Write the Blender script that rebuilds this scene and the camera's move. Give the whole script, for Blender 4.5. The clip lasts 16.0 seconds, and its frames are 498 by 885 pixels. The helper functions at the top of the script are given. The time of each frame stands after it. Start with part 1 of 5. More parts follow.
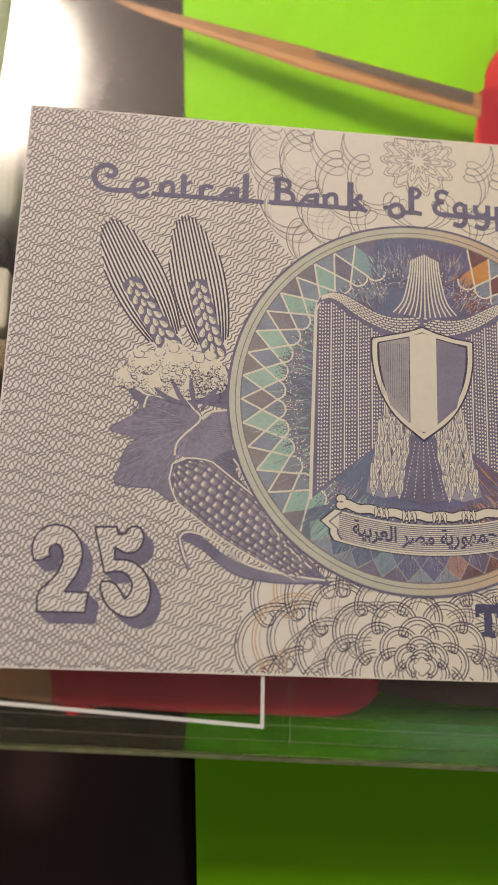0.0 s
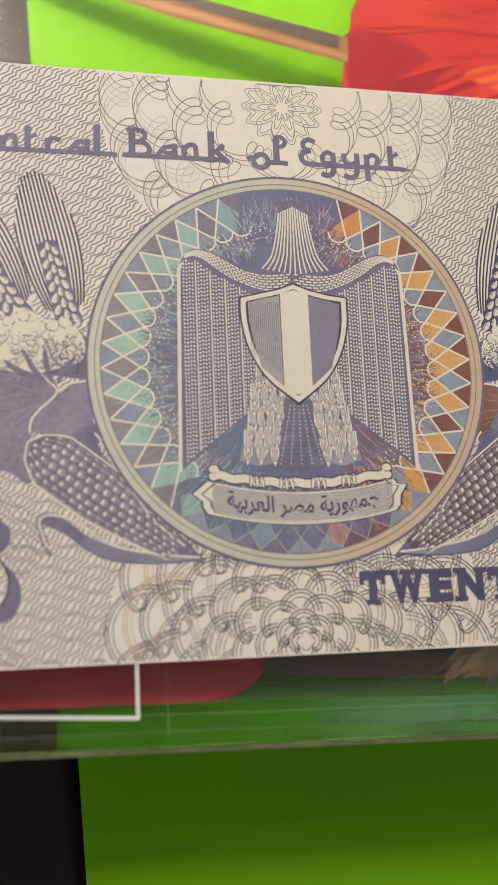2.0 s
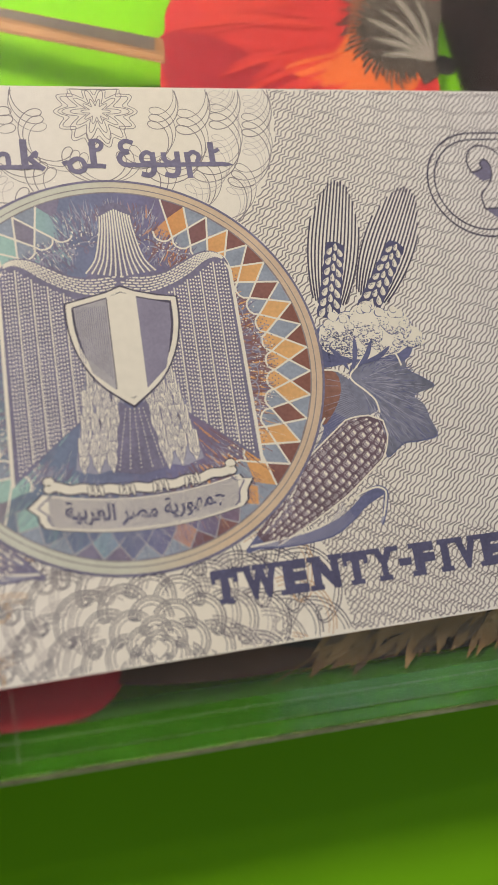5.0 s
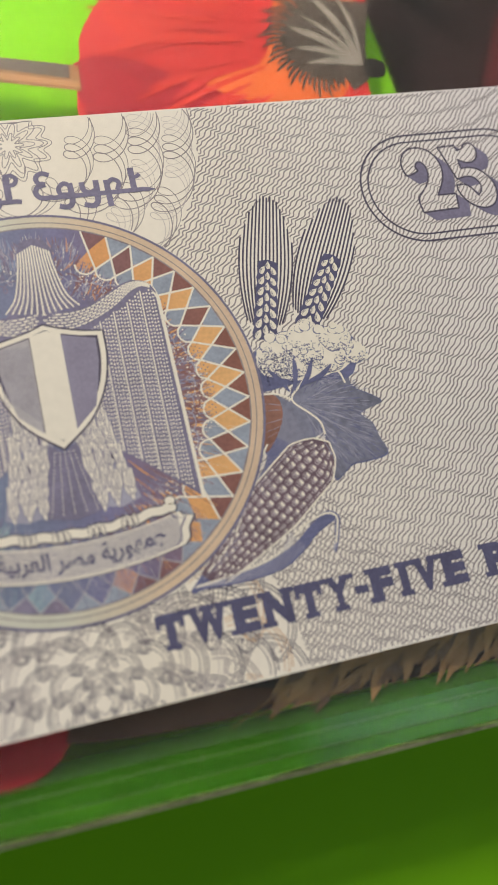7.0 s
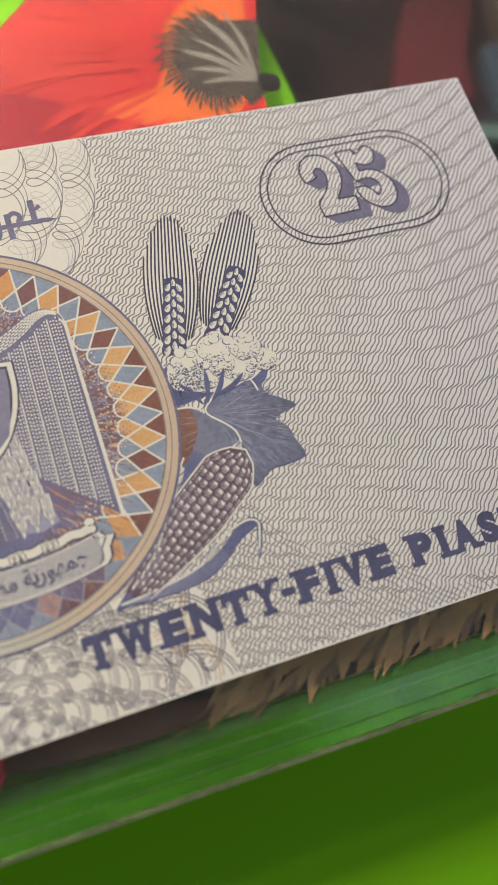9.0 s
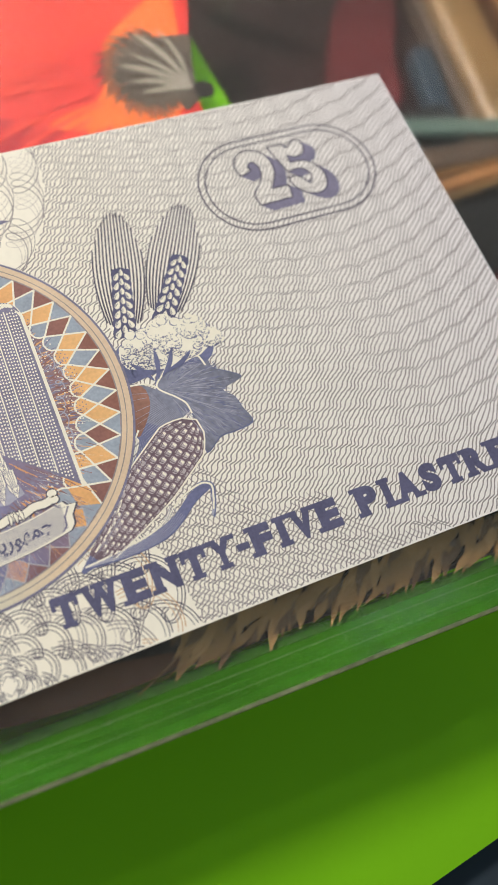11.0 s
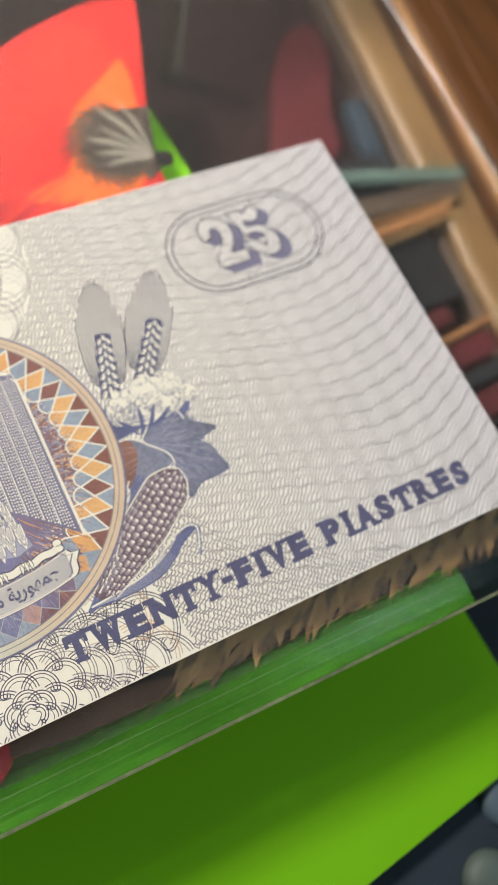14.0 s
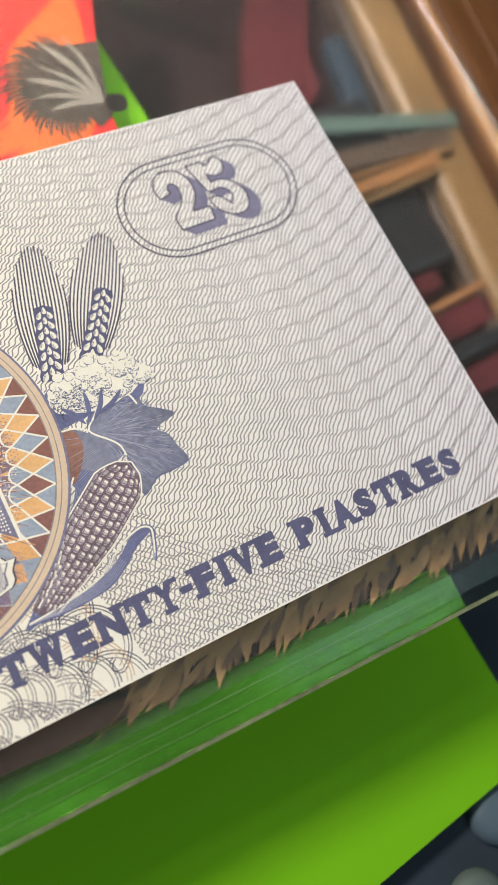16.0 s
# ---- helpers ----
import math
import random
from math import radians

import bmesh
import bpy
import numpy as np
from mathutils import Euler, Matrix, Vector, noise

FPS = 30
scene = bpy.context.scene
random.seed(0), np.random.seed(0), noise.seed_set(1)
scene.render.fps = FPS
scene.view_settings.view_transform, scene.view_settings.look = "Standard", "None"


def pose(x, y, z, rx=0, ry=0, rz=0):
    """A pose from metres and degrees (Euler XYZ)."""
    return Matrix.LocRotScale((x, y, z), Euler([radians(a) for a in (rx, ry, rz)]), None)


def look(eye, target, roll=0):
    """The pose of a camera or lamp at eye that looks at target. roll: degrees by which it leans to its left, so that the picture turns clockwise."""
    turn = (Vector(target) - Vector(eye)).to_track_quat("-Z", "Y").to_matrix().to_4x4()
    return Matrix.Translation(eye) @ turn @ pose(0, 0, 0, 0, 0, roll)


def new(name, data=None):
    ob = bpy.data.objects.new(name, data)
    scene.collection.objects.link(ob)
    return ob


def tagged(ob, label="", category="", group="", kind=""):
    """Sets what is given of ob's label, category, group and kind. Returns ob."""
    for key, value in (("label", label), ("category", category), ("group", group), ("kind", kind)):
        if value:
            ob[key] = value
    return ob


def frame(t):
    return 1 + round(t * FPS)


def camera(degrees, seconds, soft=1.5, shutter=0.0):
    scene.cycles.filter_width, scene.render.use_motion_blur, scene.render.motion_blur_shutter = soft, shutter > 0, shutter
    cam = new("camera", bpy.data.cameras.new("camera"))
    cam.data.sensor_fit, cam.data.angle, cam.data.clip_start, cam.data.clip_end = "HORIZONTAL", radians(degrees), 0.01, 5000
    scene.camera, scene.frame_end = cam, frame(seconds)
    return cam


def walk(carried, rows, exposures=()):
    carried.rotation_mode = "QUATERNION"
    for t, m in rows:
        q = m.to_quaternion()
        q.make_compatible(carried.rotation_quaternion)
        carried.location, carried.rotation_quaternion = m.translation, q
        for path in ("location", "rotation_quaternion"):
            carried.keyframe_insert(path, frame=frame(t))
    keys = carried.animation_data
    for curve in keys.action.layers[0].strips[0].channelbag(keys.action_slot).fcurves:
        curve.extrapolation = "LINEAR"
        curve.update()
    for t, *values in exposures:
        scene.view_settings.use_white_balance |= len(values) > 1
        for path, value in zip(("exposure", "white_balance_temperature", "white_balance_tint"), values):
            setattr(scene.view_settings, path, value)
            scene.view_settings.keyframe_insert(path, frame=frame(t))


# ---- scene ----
LENS = 33.9
cam = camera(LENS, 16.0)
# seconds, eye in millimetres over the banknote's lower left corner, turn in degrees
ROWS = [
    (0, 22.45, 5.20, 95.64, 12.63, -4.78, 1.89),
    (0.5, 23.76, 4.87, 94.18, 12.40, -5.66, 1.31),
    (1, 26.94, 5.26, 91.30, 12.26, -6.79, 0.37),
    (1.5, 28.07, 4.49, 91.18, 11.92, -8.18, -0.98),
    (2, 29.79, 5.51, 89.88, 11.66, -9.25, -2.25),
    (2.5, 31.37, 5.83, 89.60, 11.61, -10.59, -3.37),
    (3, 32.65, 5.33, 88.76, 11.80, -11.55, -4.05),
    (3.5, 34.88, 4.69, 87.60, 12.00, -11.62, -4.81),
    (4, 36.77, 2.66, 88.50, 12.62, -11.83, -5.91),
    (4.5, 39.84, 2.18, 89.16, 13.45, -11.68, -7.37),
    (5, 41.44, 2.33, 89.22, 14.55, -11.97, -8.82),
    (7.5, 53.54, 4.07, 86.97, 16.58, -9.62, -14.39),
    (8, 57.10, 2.64, 87.80, 17.16, -8.94, -15.93),
    (8.5, 58.65, 1.42, 88.28, 17.95, -8.56, -17.38),
    (9, 58.36, 0.06, 89.30, 18.68, -8.87, -18.46),
    (9.5, 58.00, -2.00, 91.18, 19.27, -8.76, -19.36),
    (10, 59.86, -5.23, 91.23, 20.02, -8.34, -20.31),
    (12.5, 56.57, -18.05, 102.36, 23.43, -7.99, -25.47),
    (13, 53.89, -19.74, 107.05, 23.37, -8.88, -26.45),
    (13.5, 52.15, -14.39, 111.21, 22.63, -9.59, -26.77),
    (14, 54.40, -6.44, 108.44, 21.52, -10.42, -26.43),
    (14.5, 56.86, -4.04, 104.46, 20.56, -11.08, -26.32),
    (15, 59.35, -6.59, 104.45, 19.79, -10.81, -27.02),
    (15.5, 60.07, -8.15, 104.70, 19.50, -10.77, -27.67),
    (16, 63.01, -0.67, 97.54, 18.55, -11.20, -27.04),
]
walk(cam, [(t, pose(x * 0.001, y * 0.001, z * 0.001, rx, ry, rz)) for t, x, y, z, rx, ry, rz in ROWS],
     [(0.0, -0.28, 6560, 17), (0.6, -0.28, 6560, 17), (1.5, -0.03, 6300, 15), (3.0, -0.01, 6180, 14), (5.0, 0.0, 6100, 13), (7.5, 0.05, 5970, 12), (9.5, 0.08, 5900, 12), (10.0, 0.27, 5880, 10), (12.5, 0.48, 5850, 8), (13.5, 0.54, 5830, 8), (14.5, 0.50, 5820, 9), (16.0, 0.58, 5780, 9)])
cam.data.dof.use_dof = True
cam.data.dof.focus_distance = 0.101
cam.data.dof.aperture_fstop = 21.0

MM = 0.001
TABLE_Z = -24.5      # millimetres; the top of the banknote's paper is 0
ART_Z = -4.4

# ---- light ----
world = bpy.data.worlds.new("world")
scene.world = world
world.use_nodes = True
world.node_tree.nodes["Background"].inputs[0].default_value = (0.9, 0.8, 0.7, 1)
world.node_tree.nodes["Background"].inputs[1].default_value = 0.05
LAMP_AT = (-0.105, 0.335, 0.345)


bulb = bpy.data.lights.new("desk_lamp_light", "POINT")
bulb.energy, bulb.shadow_soft_size, bulb.color = 8.0, 0.050, (1.0, 0.875, 0.71)
bulb_at = new("desk_lamp_light", bulb)
bulb_at.location = LAMP_AT
# unseen cool fill lamp, added to lift the shaded front of the board
panel_light = bpy.data.lights.new("fill_lamp_light", "AREA")
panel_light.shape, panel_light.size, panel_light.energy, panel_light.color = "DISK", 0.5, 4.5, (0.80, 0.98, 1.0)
panel_at = new("fill_lamp_light", panel_light)
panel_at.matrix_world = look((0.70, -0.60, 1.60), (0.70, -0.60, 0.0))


# ---- materials ----
def material(name, colour, rough=0.6, vary=0.12, scale=400.0, bump=0.0, bump_scale=2500.0, metal=0.0, coat=0.0, spec=0.5):
    """A surface whose colour wanders at two scales, with a fine relief."""
    m = bpy.data.materials.new(name)
    m.use_nodes = True
    n, l = m.node_tree.nodes, m.node_tree.links
    b = n["Principled BSDF"]
    b.inputs["Roughness"].default_value = rough
    b.inputs["Metallic"].default_value = metal
    b.inputs["Coat Weight"].default_value = coat
    b.inputs["Specular IOR Level"].default_value = spec
    tc = n.new("ShaderNodeTexCoord")
    big, small = n.new("ShaderNodeTexNoise"), n.new("ShaderNodeTexNoise")
    big.inputs["Scale"].default_value, small.inputs["Scale"].default_value = scale * 0.12, scale
    big.inputs["Detail"].default_value, small.inputs["Detail"].default_value = 3, 4
    add = n.new("ShaderNodeMath")
    add.operation = "ADD"
    ramp = n.new("ShaderNodeMapRange")
    ramp.inputs[1].default_value, ramp.inputs[2].default_value = 0.6, 1.4
    ramp.inputs[3].default_value, ramp.inputs[4].default_value = 1 - vary, 1 + vary
    mul = n.new("ShaderNodeVectorMath")
    mul.operation = "SCALE"
    mul.inputs[0].default_value = colour
    for t in (big, small):
        l.new(tc.outputs["Object"], t.inputs["Vector"])
    l.new(big.outputs["Fac"], add.inputs[0])
    l.new(small.outputs["Fac"], add.inputs[1])
    l.new(add.outputs[0], ramp.inputs[0])
    l.new(ramp.outputs[0], mul.inputs["Scale"])
    l.new(mul.outputs[0], b.inputs["Base Color"])
    if bump:
        grain, bp = n.new("ShaderNodeTexNoise"), n.new("ShaderNodeBump")
        grain.inputs["Scale"].default_value, grain.inputs["Detail"].default_value = bump_scale, 4
        bp.inputs["Strength"].default_value, bp.inputs["Distance"].default_value = bump, 0.0002
        l.new(tc.outputs["Object"], grain.inputs["Vector"])
        l.new(grain.outputs["Fac"], bp.inputs["Height"])
        l.new(bp.outputs[0], b.inputs["Normal"])
    return m


def banded(m, stops, x0, x1):
    """Iris printing: the ink's colour runs from one to the next across the note."""
    n, l = m.node_tree.nodes, m.node_tree.links
    tc, sep, mr, ramp = (n.new("ShaderNode" + k) for k in ("TexCoord", "SeparateXYZ", "MapRange", "ValToRGB"))
    mr.inputs[1].default_value, mr.inputs[2].default_value = x0 * MM, x1 * MM
    e = ramp.color_ramp.elements
    while len(e) < len(stops):
        e.new(0.5)
    for k, (at, c) in zip(e, stops):
        k.position, k.color = at, (*c, 1)
    l.new(tc.outputs["Object"], sep.inputs[0])
    l.new(sep.outputs[0], mr.inputs[0])
    l.new(mr.outputs[0], ramp.inputs[0])
    mul = next(k for k in n if k.bl_idname == "ShaderNodeVectorMath")
    l.new(ramp.outputs[0], mul.inputs[0])
    return m


def clear(name, tint, rough, ior=1.45, haze=0.0):
    m = material(name, tint, rough, 0.03, 120)
    b = m.node_tree.nodes["Principled BSDF"]
    b.inputs["Transmission Weight"].default_value = 1.0 - haze
    b.inputs["IOR"].default_value = ior
    return m


PAPER = banded(material("banknote_paper", (0.72, 0.69, 0.66), 0.75, 0.05, 900, 0.25, 6000),
               [(0.0, (0.83, 0.785, 0.77)), (0.28, (0.86, 0.81, 0.74)), (0.45, (0.87, 0.81, 0.69)), (0.72, (0.84, 0.80, 0.75)), (1.0, (0.81, 0.765, 0.80))], 0, 130)
CREAM = material("unprinted_cream", (0.83, 0.78, 0.67), 0.75, 0.05, 900, spec=0.2)
VIOLET = material("violet_ink", (0.215, 0.200, 0.295), 0.6, 0.25, 2500, spec=0.2)
BLUE = material("blue_ink", (0.150, 0.158, 0.285), 0.6, 0.25, 2500, spec=0.2)
DARK = material("dark_line_ink", (0.095, 0.085, 0.125), 0.6, 0.2, 2500, spec=0.2)
GREYINK = material("grey_line_ink", (0.295, 0.262, 0.272), 0.65, 0.25, 2500, spec=0.2)
LETTER = material("lettering_ink", (0.108, 0.106, 0.190), 0.6, 0.25, 2500, spec=0.2)
PALE = material("pale_line_ink", (0.55, 0.50, 0.48), 0.65, 0.15, 2500, spec=0.2)
PEACH = material("peach_line_ink", (0.62, 0.42, 0.25), 0.65, 0.15, 2500, spec=0.2)
SLATE = material("slate_ink", (0.32, 0.36, 0.44), 0.6, 0.2, 2500, spec=0.2)
MAIZE_INK = material("brown_violet_ink", (0.165, 0.115, 0.145), 0.6, 0.25, 2500, spec=0.2)
NIGHT = material("dark_blue_card", (0.026, 0.038, 0.055), 0.7, 0.2, 60, spec=0.2)
MID = material("half_tone_blue", (0.37, 0.365, 0.46), 0.65, 0.15, 2500, spec=0.2)
IRIS = banded(material("iris_ink", (0.3, 0.3, 0.3), 0.6, 0.15, 2500),
              [(0.0, (0.46, 0.64, 0.54)), (0.3, (0.32, 0.50, 0.47)), (0.5, (0.22, 0.24, 0.42)), (0.66, (0.68, 0.32, 0.11)), (1.0, (0.80, 0.48, 0.20))], 27, 74)
IRIS_DARK = banded(material("iris_dark_ink", (0.3, 0.3, 0.3), 0.6, 0.2, 2500),
                   [(0.0, (0.27, 0.31, 0.33)), (0.3, (0.17, 0.22, 0.33)), (0.6, (0.18, 0.17, 0.31)), (0.8, (0.24, 0.14, 0.17)), (1.0, (0.36, 0.20, 0.14))], 27, 74)
MAUVE = banded(material("iris_mauve_ink", (0.3, 0.3, 0.3), 0.6, 0.2, 2500, spec=0.2),
               [(0.0, (0.36, 0.33, 0.33)), (0.4, (0.24, 0.22, 0.32)), (0.65, (0.24, 0.13, 0.14)), (1.0, (0.27, 0.12, 0.09))], 27, 74)
LEAF_INK = material("leaf_ink", (0.29, 0.265, 0.36), 0.6, 0.3, 1800, spec=0.2)
LEAF_BLUE = material("blue_leaf_ink", (0.205, 0.212, 0.285), 0.6, 0.4, 1200, spec=0.2)
SHIELD_BLUE = material("shield_blue", (0.285, 0.265, 0.36), 0.65, 0.15, 2500, spec=0.2)
SHIELD_GREY = material("shield_grey", (0.44, 0.42, 0.44), 0.65, 0.15, 2500, spec=0.2)
RUST = material("rust_ink", (0.27, 0.14, 0.11), 0.6, 0.3, 1800, spec=0.2)
KERNEL = material("kernel_half_tone", (0.44, 0.385, 0.405), 0.65, 0.35, 2500, spec=0.2)
IRIS_RING = banded(material("iris_ring_ink", (0.3, 0.3, 0.3), 0.6, 0.1, 2500),
                   [(0.0, (0.62, 0.63, 0.55)), (0.45, (0.60, 0.60, 0.50)), (0.7, (0.68, 0.52, 0.36)), (1.0, (0.66, 0.50, 0.36))], 27, 74)

TABLE = material("dark_table", (0.026, 0.012, 0.011), 0.5, 0.3, 60, 0.1, 400, spec=0.2)
GREEN = material("lime_board", (0.200, 0.500, 0.004), 0.55, 0.06, 30, 0.05, 900, spec=0.05)
ACRYLIC = clear("clear_acrylic", (0.95, 0.95, 0.94), 0.12, haze=0.006)
RIM = clear("acrylic_rim", (0.88, 0.96, 0.82), 0.10, 1.13, haze=0.001)
WORN = material("worn_acrylic_edge", (0.36, 0.37, 0.20), 0.35, 0.45, 900, 0.4, 1500)
RED = material("poppy_red", (0.43, 0.022, 0.018), 0.5, 0.2, 60, spec=0.2)
RED_DEEP = material("poppy_deep_red", (0.28, 0.006, 0.013), 0.5, 0.2, 60, spec=0.2)
RED_WARM = material("poppy_coral", (0.47, 0.030, 0.018), 0.5, 0.2, 60, spec=0.2)
ORANGE = material("poppy_orange", (0.54, 0.105, 0.02), 0.5, 0.2, 60, spec=0.2)
CORE = material("poppy_core", (0.055, 0.043, 0.033), 0.5, 0.35, 300, spec=0.2)
STAMEN = material("poppy_stamen", (0.19, 0.17, 0.14), 0.5, 0.25, 300, spec=0.2)
STALK = material("straw_stalk", (0.25, 0.115, 0.042), 0.5, 0.3, 150, spec=0.2)
STALK_LIGHT = material("straw_light", (0.37, 0.185, 0.078), 0.5, 0.25, 150, spec=0.2)
STALK_DARK = material("straw_dark", (0.07, 0.045, 0.03), 0.5, 0.25, 150)
GRAIN = material("wheat_grain_print", (0.20, 0.115, 0.042), 0.5, 0.35, 160, spec=0.2)
GRAIN_LIGHT = material("wheat_light_print", (0.26, 0.155, 0.062), 0.5, 0.35, 160, spec=0.2)
GRAIN_DARK = material("wheat_shade_print", (0.10, 0.06, 0.03), 0.5, 0.3, 160, spec=0.2)
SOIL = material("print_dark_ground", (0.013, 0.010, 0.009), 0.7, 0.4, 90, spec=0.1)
SOIL_BROWN = material("print_brown_ground", (0.07, 0.034, 0.02), 0.6, 0.4, 90, spec=0.1)
DULL_RED = material("dull_red_cover", (0.085, 0.013, 0.015), 0.7, 0.3, 60, spec=0.2)
# the board's green, darkened to the shade under the rim
SHADE_GREEN = material("shaded_green", (0.026, 0.080, 0.006), 0.7, 0.35, 70, 0.2, 300, spec=0.05)
WHITE = material("white_line", (0.8, 0.8, 0.78), 0.5, 0.05, 100)


def stretched(m, squeeze):
    """Grain that runs along y: the noise is drawn out in that direction."""
    n, l = m.node_tree.nodes, m.node_tree.links
    tc = next(k for k in n if k.bl_idname == "ShaderNodeTexCoord")
    mp = n.new("ShaderNodeMapping")
    mp.inputs["Scale"].default_value = (1.0, squeeze, 1.0)
    for k in [k for k in n if k.bl_idname == "ShaderNodeTexNoise"]:
        l.new(mp.outputs[0], k.inputs["Vector"])
    l.new(tc.outputs["Object"], mp.inputs[0])
    return m


WOOD = stretched(material("varnished_wood", (0.085, 0.034, 0.010), 0.55, 0.8, 330, 0.25, 700, spec=0.25), 0.09)
WOOD_PALE = stretched(material("pale_wood", (0.165, 0.095, 0.033), 0.45, 0.4, 260, 0.15, 500), 0.12)
BEAD = stretched(material("golden_bead", (0.25, 0.125, 0.04), 0.3, 0.4, 260, 0.15, 500, coat=0.4), 0.12)
TEAL = material("teal_plastic", (0.085, 0.125, 0.105), 0.4, 0.1, 100)
HOLDER_GREY = material("blue_grey_plastic", (0.065, 0.095, 0.125), 0.6, 0.3, 100)
HOLDER_GREEN = material("grey_green_plastic", (0.07, 0.09, 0.08), 0.6, 0.3, 100)
BLACK = material("black_box", (0.012, 0.011, 0.012), 0.4, 0.3, 100)
WALL = material("plaster", (0.60, 0.58, 0.55), 0.9, 0.05, 2, 0.1, 40)
LAMP_METAL = material("lamp_metal", (0.5, 0.5, 0.5), 0.3, 0.05, 50, metal=1.0)
BLUE_CLOTH = material("blue_grey_cloth", (0.016, 0.026, 0.038), 0.9, 0.6, 60, 0.3, 800)


# ---- building ----
from mathutils.bvhtree import BVHTree

class Sheet:
    """Vertices and faces in millimetres."""

    def __init__(self):
        self.v, self.f, self.n = [], [], 0

    def lift(self):
        """A hair of height for each piece, so that no two lie in one plane."""
        self.n += 1
        return 0.0022 * ((self.n * 0.618034) % 1.0)

    def poly(self, pts, z):
        i = len(self.v)
        z += self.lift()
        self.v += [(x, y, z) for x, y in pts]
        self.f.append(tuple(range(i, i + len(pts))))

    def ribbon(self, pts, w, z, taper=False, closed=False):
        """A flat line of width w along pts."""
        n = len(pts)
        if n < 2:
            return
        i = len(self.v)
        base, z0 = self.lift(), z
        for k, (x, y) in enumerate(pts):
            z = z0 + base + 0.0011 * math.sin(0.71 * k)
            a = pts[(k - 1) % n] if closed else pts[max(k - 1, 0)]
            b = pts[(k + 1) % n] if closed else pts[min(k + 1, n - 1)]
            dx, dy = b[0] - a[0], b[1] - a[1]
            d = math.hypot(dx, dy) or 1.0
            h = w / 2 * (math.sin(math.pi * (0.06 + 0.88 * k / (n - 1))) if taper else 1.0)
            self.v += [(x - dy / d * h, y + dx / d * h, z), (x + dy / d * h, y - dx / d * h, z)]
        for k in range(n if closed else n - 1):
            a, b = i + 2 * k, i + 2 * ((k + 1) % n)
            self.f.append((a, a + 1, b + 1, b))

    def blob(self, x, y, rx, ry, z, turn=0.0, n=10, rough=0.0):
        c, s = math.cos(turn), math.sin(turn)
        pts = []
        for k in range(n):
            a = 2 * math.pi * k / n
            r = 1 + (random.uniform(-rough, rough) if rough else 0)
            u, w = rx * r * math.cos(a), ry * r * math.sin(a)
            pts.append((x + c * u - s * w, y + s * u + c * w))
        i = len(self.v)
        self.v += [(px, py, z) for px, py in pts]
        self.f.append(tuple(range(i, i + n)))

    def ring(self, x, y, r0, r1, z, n=160):
        i = len(self.v)
        for k in range(n):
            a = 2 * math.pi * k / n
            self.v += [(x + r0 * math.cos(a), y + r0 * math.sin(a), z), (x + r1 * math.cos(a), y + r1 * math.sin(a), z)]
        for k in range(n):
            a, b = i + 2 * k, i + 2 * ((k + 1) % n)
            self.f.append((a, a + 1, b + 1, b))

    def box(self, x0, x1, y0, y1, z0, z1):
        i = len(self.v)
        self.v += [(x, y, z) for z in (z0, z1) for x, y in ((x0, y0), (x1, y0), (x1, y1), (x0, y1))]
        self.f += [tuple(i + k for k in q) for q in ((3, 2, 1, 0), (4, 5, 6, 7), (0, 1, 5, 4), (1, 2, 6, 5), (2, 3, 7, 6), (3, 0, 4, 7))]

    def sweep(self, profile, x0, x1, along="x", cut=1):
        """A closed profile drawn straight along x (profile in y, z) or along y (profile in x, z)."""
        i, n = len(self.v), len(profile)
        for k in range(cut + 1):
            t = x0 + (x1 - x0) * k / cut
            self.v += [(t, p, q) if along == "x" else (p, t, q) for p, q in profile]
        for k in range(cut):
            for j in range(n):
                a, b = i + k * n + j, i + k * n + (j + 1) % n
                self.f.append((a, b, b + n, a + n))
        self.f += [tuple(range(i, i + n))[::-1], tuple(range(i + cut * n, i + (cut + 1) * n))]

    def moved(self, dx=0.0, dy=0.0, turn=0.0):
        c, s = math.cos(radians(turn)), math.sin(radians(turn))
        self.v = [(dx + c * x - s * y, dy + s * x + c * y, z) for x, y, z in self.v]
        return self


def part(name, sheet, mat, parent=None, label="", bevel=0.0, smooth=False, kind=""):
    me = bpy.data.meshes.new(name)
    me.from_pydata([(x * MM, y * MM, z * MM) for x, y, z in sheet.v], [], sheet.f)
    bm = bmesh.new()
    bm.from_mesh(me)
    if bevel:
        bmesh.ops.recalc_face_normals(bm, faces=bm.faces)
        bmesh.ops.bevel(bm, geom=list(bm.edges), offset=bevel * MM, segments=3, affect="EDGES", profile=0.5)
    else:
        if all(abs(f.normal.z) > 0.9 for f in bm.faces):
            bmesh.ops.reverse_faces(bm, faces=[f for f in bm.faces if f.normal.z < 0])
        else:
            bmesh.ops.recalc_face_normals(bm, faces=bm.faces)
    bm.to_mesh(me)
    bm.free()
    if smooth:
        for p in me.polygons:
            p.use_smooth = True
    me.materials.append(mat)
    ob = new(name, me)
    ob.parent = parent
    return tagged(ob, label, kind=kind)


def thing(name, label, category, group="", kind=""):
    return tagged(new(name), label, category, group, kind)


